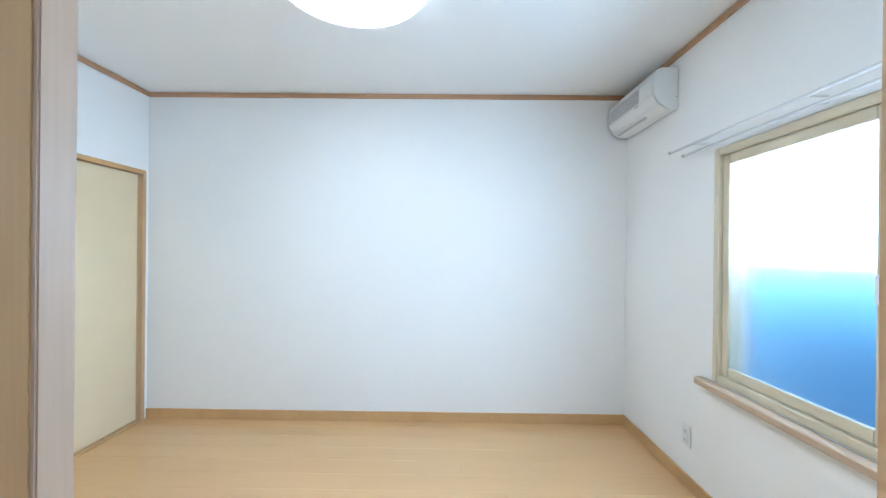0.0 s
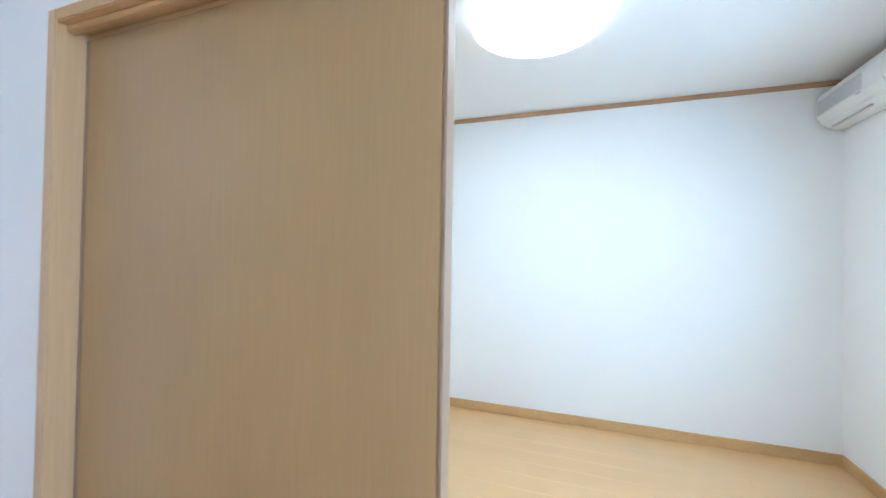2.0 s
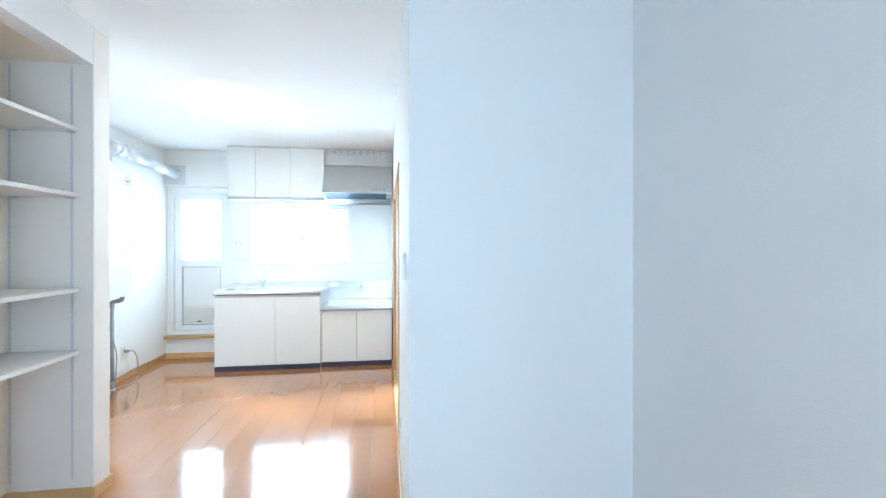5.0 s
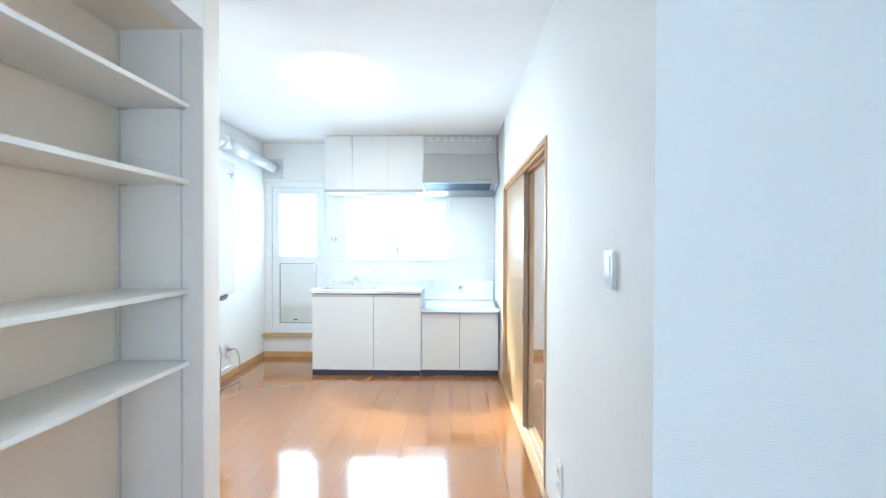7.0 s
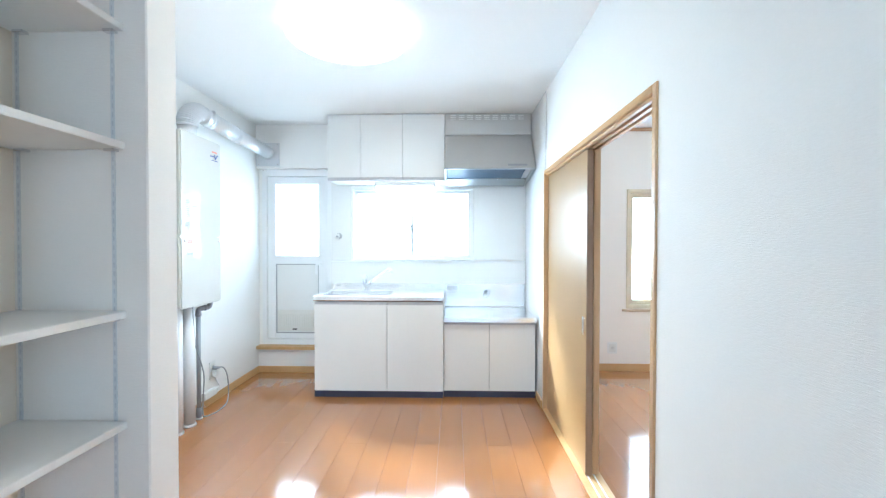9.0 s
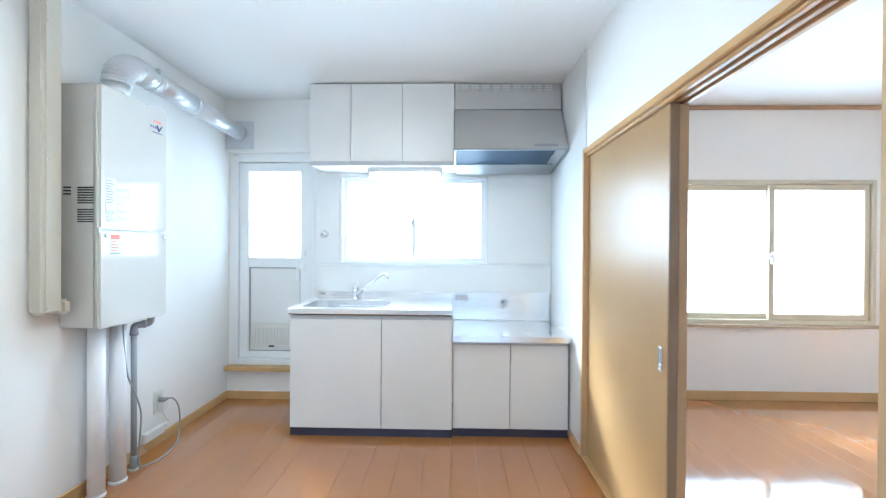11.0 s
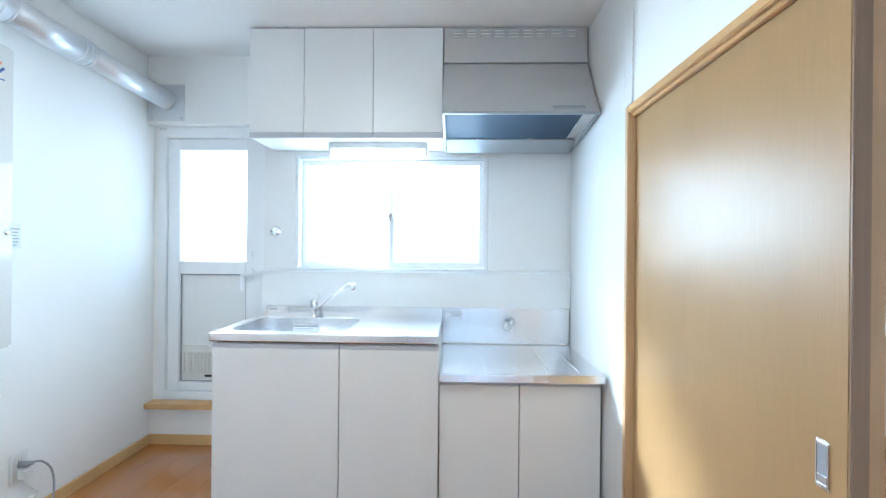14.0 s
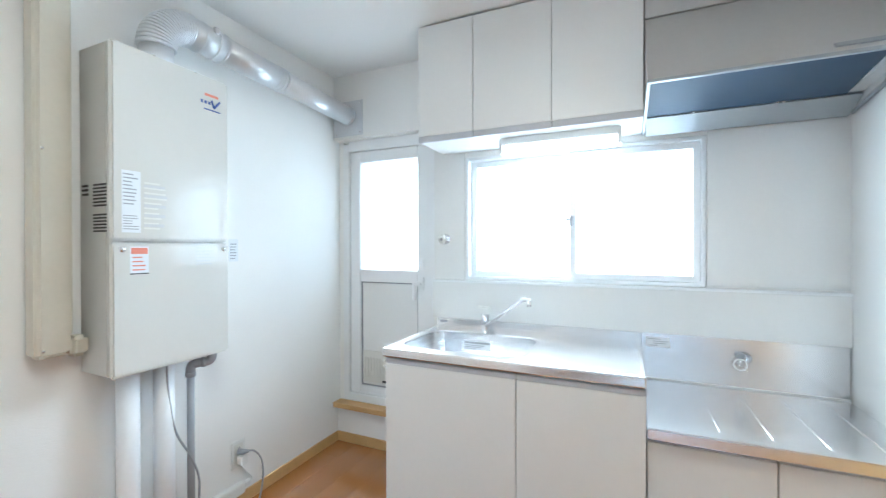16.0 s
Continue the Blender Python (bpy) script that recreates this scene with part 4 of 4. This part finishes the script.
def pipes():
    for y, x in ((-1.280, -2.485), (-1.150, -2.485)):
        p = thing("pipe_sleeve", x, y, 0.0, "white pipe sleeve from the floor to the heater", "pipe", "sleeves under the heater")
        tube(p, "sleeve", PIPEWHITE, [(x, y, 0.001), (x, y, 0.852)], 0.036, "", 24)
        tube(p, "foot_ring", PIPEWHITE, [(x, y, 0.0005), (x, y, 0.012), (x, y, 0.016)], [0.041, 0.041, 0.036], "", 24)
    p = thing("drain_pipe", -2.49, -1.038, 0.0, "grey plastic pipe with two elbows under the heater", "pipe")
    x, y = -2.49, -1.038
    tube(p, "upright", PIPEGREY, [(x, y, 0.001), (x, y, 0.765)], 0.0145)
    el = bezier([(x, y, 0.752), (x + 0.001, y + 0.001, 0.780), (x + 0.008, y + 0.011, 0.792), (x + 0.030, y + 0.042, 0.795)], 8)
    tube(p, "elbow", PIPEGREY, el, 0.0185)
    tube(p, "elbow_collar", PIPEGREY, [(x, y, 0.738), (x, y, 0.742), (x, y, 0.757), (x, y, 0.760)], [0.0150, 0.0205, 0.0205, 0.0180])
    tube(p, "elbow_collar", PIPEGREY, [(x + 0.022, y + 0.031, 0.795), (x + 0.024, y + 0.034, 0.795), (x + 0.031, y + 0.044, 0.7955), (x + 0.033, y + 0.046, 0.796)], [0.0180, 0.0215, 0.0215, 0.0180])
    el = bezier([(x + 0.026, y + 0.038, 0.795), (x + 0.040, y + 0.056, 0.799), (x + 0.046, y + 0.063, 0.815), (x + 0.047, y + 0.065, 0.849)], 8)
    tube(p, "elbow", PIPEGREY, el, 0.0185)
    tube(p, "socket", PIPEGREY, [(x, y, 0.015), (x, y, 0.075), (x, y, 0.080)], [0.0195, 0.0195, 0.015])
    tube(p, "foot_ring", PLASTIC, [(x, y, 0.0005), (x, y, 0.010)], 0.024, "pale foot ring")


pipes()


def outlet(name, label, face, axis, a0, a1, z0, z1, sign=1, sockets=2):
    """Wall plate on a wall whose face lies at x or y = face."""
    def dims(p0, p1, b0, b1, c0, c1):
        lo, hi = sorted((face + sign * p0, face + sign * p1))
        return (lo, hi, b0, b1, c0, c1) if axis == "x" else (b0, b1, lo, hi, c0, c1)

    m = (a0 + a1) / 2
    o = thing(name, *((face, m, z0) if axis == "x" else (m, face, z0)), label, "outlet" if "outlet" in name else "switch")
    piece(o, "plate", PLASTIC, dims(0.0006, 0.008, a0, a1, z0, z1), bevel=0.003)
    hgt = (z1 - z0 - 0.03) / sockets
    for k in range(sockets):
        c0 = z0 + 0.015 + hgt * k
        s = piece(o, "rocker" if "switch" in name else "socket", AGED, dims(0.0081, 0.011, a0 + 0.016, a1 - 0.016, c0 + 0.002, c0 + hgt - 0.002), bevel=0.002)
        if "outlet" in name:
            for q in (-0.006, 0.004):
                under(s, slab("slot", BLACK, dims(0.0111, 0.0116, m + q, m + q + 0.002, c0 + hgt * 0.35, c0 + hgt * 0.65)))
        else:
            under(s, slab("indicator", INK, dims(0.0111, 0.0116, m - 0.003, m + 0.003, c0 + hgt - 0.012, c0 + hgt - 0.007)))
    return o


def light_switch():
    """One wide rocker over a small timer insert in a thick white plate."""
    s = thing("light_switch", XE, -3.345, 1.139, "white wall switch with one wide rocker and a small insert", "switch")
    y0, y1, z0, z1 = -3.378, -3.312, 1.139, 1.253
    piece(s, "back_box", PLASTIC, (XE - 0.006, XE - 0.0004, y0 + 0.001, y1 - 0.001, z0 + 0.001, z1 - 0.001), bevel=0.001)
    piece(s, "plate", PLASTIC, (XE - 0.013, XE - 0.0061, y0, y1, z0, z1), bevel=0.003)
    r = piece(s, "rocker", PLASTIC, (XE - 0.0155, XE - 0.0131, y0 + 0.014, y1 - 0.014, 1.182, 1.239), "wide white rocker", 0.0008)
    under(r, slab("indicator", INKPALE, (XE - 0.0158, XE - 0.0156, -3.350, -3.340, 1.1885, 1.190)))
    under(r, slab("upper_gap", INKPALE, (XE - 0.0135, XE - 0.0131, y0 + 0.014, y1 - 0.014, 1.2393, 1.2402)))
    n = piece(s, "insert", AGED, (XE - 0.0145, XE - 0.0131, y0 + 0.014, y1 - 0.014, 1.152, 1.179), "small pale insert with marks", 0.0006)
    under(n, slab("mark", INKPALE, (XE - 0.0149, XE - 0.0146, -3.358, -3.332, 1.1715, 1.1745)))
    for k in range(3):
        under(n, slab("mark", INKPALE, (XE - 0.0149, XE - 0.0146, -3.357 + 0.009 * k, -3.351 + 0.009 * k, 1.160, 1.165)))


outlet("wall_outlet", "white wall outlet with a plug beside the heater", XW, "x", -0.785, -0.705, 0.195, 0.330)
outlet("wall_outlet", "white wall outlet low on the papered wall", XE, "x", -2.83, -2.755, 0.20, 0.345, -1)
light_switch()
outlet("wall_outlet", "white wall outlet low on the recess wall", RY, "y", 0.312, 0.392, 0.165, 0.282, -1)
outlet("wall_outlet", "white wall outlet under the next room's window", NY, "y", 0.860, 0.955, 0.175, 0.287, -1, 1)
outlet("wall_outlet", "white wall outlet under the bedroom window", BY0, "y", 2.815, 2.890, 0.215, 0.335, 1)


def cords():
    b = thing("junction_box", XW, -0.80, 0.062, "white power tap box above the baseboard", "power tap")
    bm = bmesh.new()
    box(bm, XW + 0.001, XW + 0.034, -0.890, -0.725, 0.066, 0.121)
    rounded(bm, 0.005)
    under(b, part("case", bm, PLASTIC))
    piece(b, "end_socket", AGED, (XW + 0.008, XW + 0.030, -0.8925, -0.8902, 0.083, 0.120), "", 0.001)
    piece(b, "plug", PLASTIC, (XW + 0.010, XW + 0.032, -0.7248, -0.690, 0.090, 0.116), "white plug", 0.004)
    tube(b, "lead", PLASTIC, bezier([(XW + 0.02, -0.692, 0.10), (XW + 0.02, -0.675, 0.115), (XW + 0.018, -0.70, 0.150), (XW + 0.022, -0.735, 0.20)], 8), 0.003, "thin white lead", 8)
    tube(b, "earth_wire", COVER, bezier([(XW + 0.02, -0.892, 0.085), (XW + 0.03, -0.905, 0.06), (XW + 0.026, -0.888, 0.035), (XW + 0.03, -0.875, 0.015)], 8), 0.0028, "short ivory wire", 8)
    c = thing("power_cable", -2.45, -1.0, 0.0, "grey power cable looping from heater to outlet", "cable")
    path = bezier([(-2.452, -1.160, 0.853), (-2.452, -1.155, 0.72), (-2.455, -1.125, 0.55), (-2.462, -1.060, 0.42), (-2.462, -1.022, 0.30), (-2.465, -1.030, 0.14), (-2.455, -1.045, 0.030), (-2.445, -0.985, 0.006),
                   (-2.425, -0.890, 0.006), (-2.440, -0.760, 0.020), (-2.475, -0.680, 0.105), (-2.495, -0.665, 0.205), (-2.505, -0.700, 0.268), (-2.528, -0.735, 0.278)], 10)
    tube(c, "cord", CABLE, path, 0.0042, "", 10)
    tube(c, "plug", CABLE, [(-2.518, -0.724, 0.276), (-2.535, -0.742, 0.276), (XW + 0.012, -0.746, 0.276)], [0.007, 0.014, 0.014], "grey plug", 14)
    piece(c, "adapter", PLASTIC, (XW + 0.0118, -2.522, -0.760, -0.722, 0.215, 0.258), "white adapter", 0.004)
    t = thing("paper_tag", XW, -0.75, 1.21, "small printed card on the wall beside the heater", "card")
    k = piece(t, "card", PAPER, (XW + 0.0008, XW + 0.002, -0.790, -0.738, 1.215, 1.325), bevel=0)
    for j in range(6):
        under(k, slab("print_line", INK, (XW + 0.0021, XW + 0.0026, -0.783, -0.755 + 0.004 * (j % 3), 1.228 + 0.014 * j, 1.233 + 0.014 * j)))


cords()


# ---- shelf niche ----
def niche_shelves():
    for z in (1.880, 1.549, 1.072, 0.757):
        s = thing("niche_shelf", -1.75, -3.24, z, "white adjustable shelf board in the wall niche", "shelf", "niche shelves")
        piece(s, "board", SHELFM, (-1.915, -1.592, -3.696, SY - 0.002, z - 0.020, z), bevel=0.002)
        for x in (-1.885, -1.628):
            piece(s, "bracket", CHROME, (x - 0.012, x + 0.018, SY - 0.022, SY - 0.0015, z - 0.028, z - 0.0205), "small metal bracket", 0.001)
    for x in (-1.905, -1.628):
        r = thing("shelf_rail", x, SY, 0.1, "white slotted shelf rail on the niche wall", "shelf rail", "niche rails")
        piece(r, "strip", RAILM, (x - 0.006, x + 0.006, SY - 0.0014, SY - 0.0002, 0.10, 2.19), bevel=0)
        for k in range(82):
            z = 0.12 + 0.025 * k
            under(r, slab("slot", INKPALE, (x - 0.0016, x + 0.0016, SY - 0.0019, SY - 0.0015, z, z + 0.014)))


niche_shelves()


# ---- ceiling lamps ----
def ceiling_lamp(label, x, y, lit, r=0.30):
    l = thing("ceiling_lamp", x, y, H, label, "ceiling lamp", "round ceiling lamps")
    turned(l, "base", PLASTIC, [(0.001, 0), (r - 0.030, 0), (r - 0.030, -0.028), (r - 0.034, -0.0305), (0.001, -0.0305)], (x, y, H - 0.0005), label="white base ring", seg=64)
    turned(l, "shade_rim", LAMPRIM, [(r - 0.012, -0.004), (r - 0.002, -0.004), (r + 0.002, -0.012), (r + 0.002, -0.050), (r, -0.074), (r - 0.004, -0.077), (r - 0.010, -0.073), (r - 0.012, -0.006)], (x, y, H), label="softly lit rim of the shade", seg=64)
    turned(l, "shade", lit, [(r - 0.014, -0.034), (r - 0.013, -0.066), (r - 0.05, -0.083), (r - 0.13, -0.099), (0.002, -0.107)], (x, y, H), label="lit milky shade", seg=64)


ceiling_lamp("round lit ceiling lamp in the kitchen", -1.215, -1.79, LAMPGLOW, 0.31)
ceiling_lamp("round lit ceiling lamp in the bedroom", 2.29, -5.33, LAMPGLOW_BED)


# ---- bedroom fittings ----
def ventilator():
    v = thing("wall_heater_unit", 3.28, BY0 + 0.09, 2.07, "white wall-mounted air unit with louvred front", "air unit")
    x0, x1, y, z0, z1 = 2.965, 3.612, BY0, 2.080, 2.318
    bm = bmesh.new()
    prof = [(0.0008, z1), (0.10, z1), (0.135, z1 - 0.020), (0.150, z1 - 0.060), (0.150, z1 - 0.150), (0.120, z0 + 0.030), (0.060, z0), (0.0008, z0)]
    lo = [bm.verts.new((x0, y + a, b)) for a, b in prof]
    hi = [bm.verts.new((x1, y + a, b)) for a, b in prof]
    bm.faces.new(lo)
    bm.faces.new(hi)
    for k in range(len(prof)):
        j = (k + 1) % len(prof)
        bm.faces.new((lo[k], lo[j], hi[j], hi[k]))
    rounded(bm, 0.006)
    under(v, part("casing", bm, PLASTIC, None, "glossy white casing"))
    g = piece(v, "grille", AGED, (x0 + 0.16, x1 - 0.02, y + 0.1505, y + 0.153, z1 - 0.150, z1 - 0.062), "louvred front grille", 0.001)
    for k in range(9):
        z = z1 - 0.146 + 0.0092 * k
        under(g, slab("slat", GREYPVC, (x0 + 0.165, x1 - 0.025, y + 0.1531, y + 0.156, z, z + 0.004)))
    piece(v, "name_plate", GREYPVC, (x0 + 0.17, x0 + 0.22, y + 0.1505, y + 0.152, z1 - 0.168, z1 - 0.158), "small grey plate", 0)
    piece(v, "outlet_slot", GREYPVC, (x0 + 0.20, x1 - 0.06, y + 0.085, y + 0.097, z0 + 0.006, z0 + 0.014), "grey air slot", 0.001)
    turned(v, "side_screw", INK, [(0.001, 0), (0.004, 0), (0.004, -0.002), (0.001, -0.002)], (x0, BY0 + 0.015, z0 + 0.07), "x", "", 10)


ventilator()


def curtain_rails():
    for dy, x1, z in ((0.095, 2.87, 1.806), (0.045, 2.83, 1.782)):
        r = thing("curtain_rail", 1.9, BY0 + dy, z, "slim white double curtain rail above the window", "curtain rail", "bedroom curtain rails")
        tube(r, "rail", RAILM, [(1.05, BY0 + dy, z), (x1, BY0 + dy, z)], 0.0065, "", 10)
        tube(r, "end_cap", CHROME, [(x1, BY0 + dy, z), (x1 + 0.010, BY0 + dy, z), (x1 + 0.014, BY0 + dy, z - 0.006)], [0.009, 0.009, 0.005], "", 10)
        for x in (1.3, 2.05, 2.70):
            piece(r, "bracket", PLASTIC, (x - 0.006, x + 0.006, BY0 + 0.0005, BY0 + dy, z + 0.004, z + 0.008), bevel=0.001)


curtain_rails()


# ---- floor planks, last ----
def planks(floor_name, mat, x0, x1, y0, y1, width, length, label, seed, gap=0.0001, edge=0.0005):
    """Boards along y with staggered butt joints, each an object of its own."""
    rnd = random.Random(seed)
    base = tagged(new(floor_name), label, kind="structure")
    cache = {}
    col, x = 0, x0
    while x < x1 - 0.01:
        xe = min(x + width, x1)
        y = y0 - (length * (col % 3) / 3)
        while y < y1:
            a, b = max(y, y0), min(y + length, y1)
            if b - a > 0.02:
                key = (round(xe - x, 3), round(b - a, 3))
                if key not in cache:
                    bm = bmesh.new()
                    box(bm, gap, key[0] - gap, gap, key[1] - gap, -0.011, 0)
                    rounded(bm, edge, 1)
                    me = bpy.data.meshes.new("plank")
                    bm.to_mesh(me)
                    bm.free()
                    me.materials.append(mat)
                    cache[key] = me
                ob = new("plank", cache[key])
                ob.parent = base
                ob.location = (x, a, rnd.uniform(-0.0002, 0.0))
            y += length
        x = xe
        col += 1


planks("floor_kitchen", PLANK, XW, XE, -3.79, 0.06, 0.1515, 1.818, "glossy orange-brown oak plank floor", 1)
planks("floor_hall", PLANK, SX, RX + 0.05, -7.1, -3.79, 0.1515, 1.818, "glossy orange-brown oak plank floor", 2)
planks("floor_recess", PLANK, XE, RX + 0.05, -3.79, RY, 0.1515, 1.818, "glossy orange-brown oak plank floor", 3)
planks("floor_room", PLANK, XE, BX1, -2.72, NY, 0.1515, 1.818, "glossy orange-brown oak plank floor", 4)
planks("floor_bedroom", MAPLE, RX + 0.05, BX1, BY0, BY1, 0.1515, 1.818, "pale maple plank floor", 5, 0.0001, 0.0005)
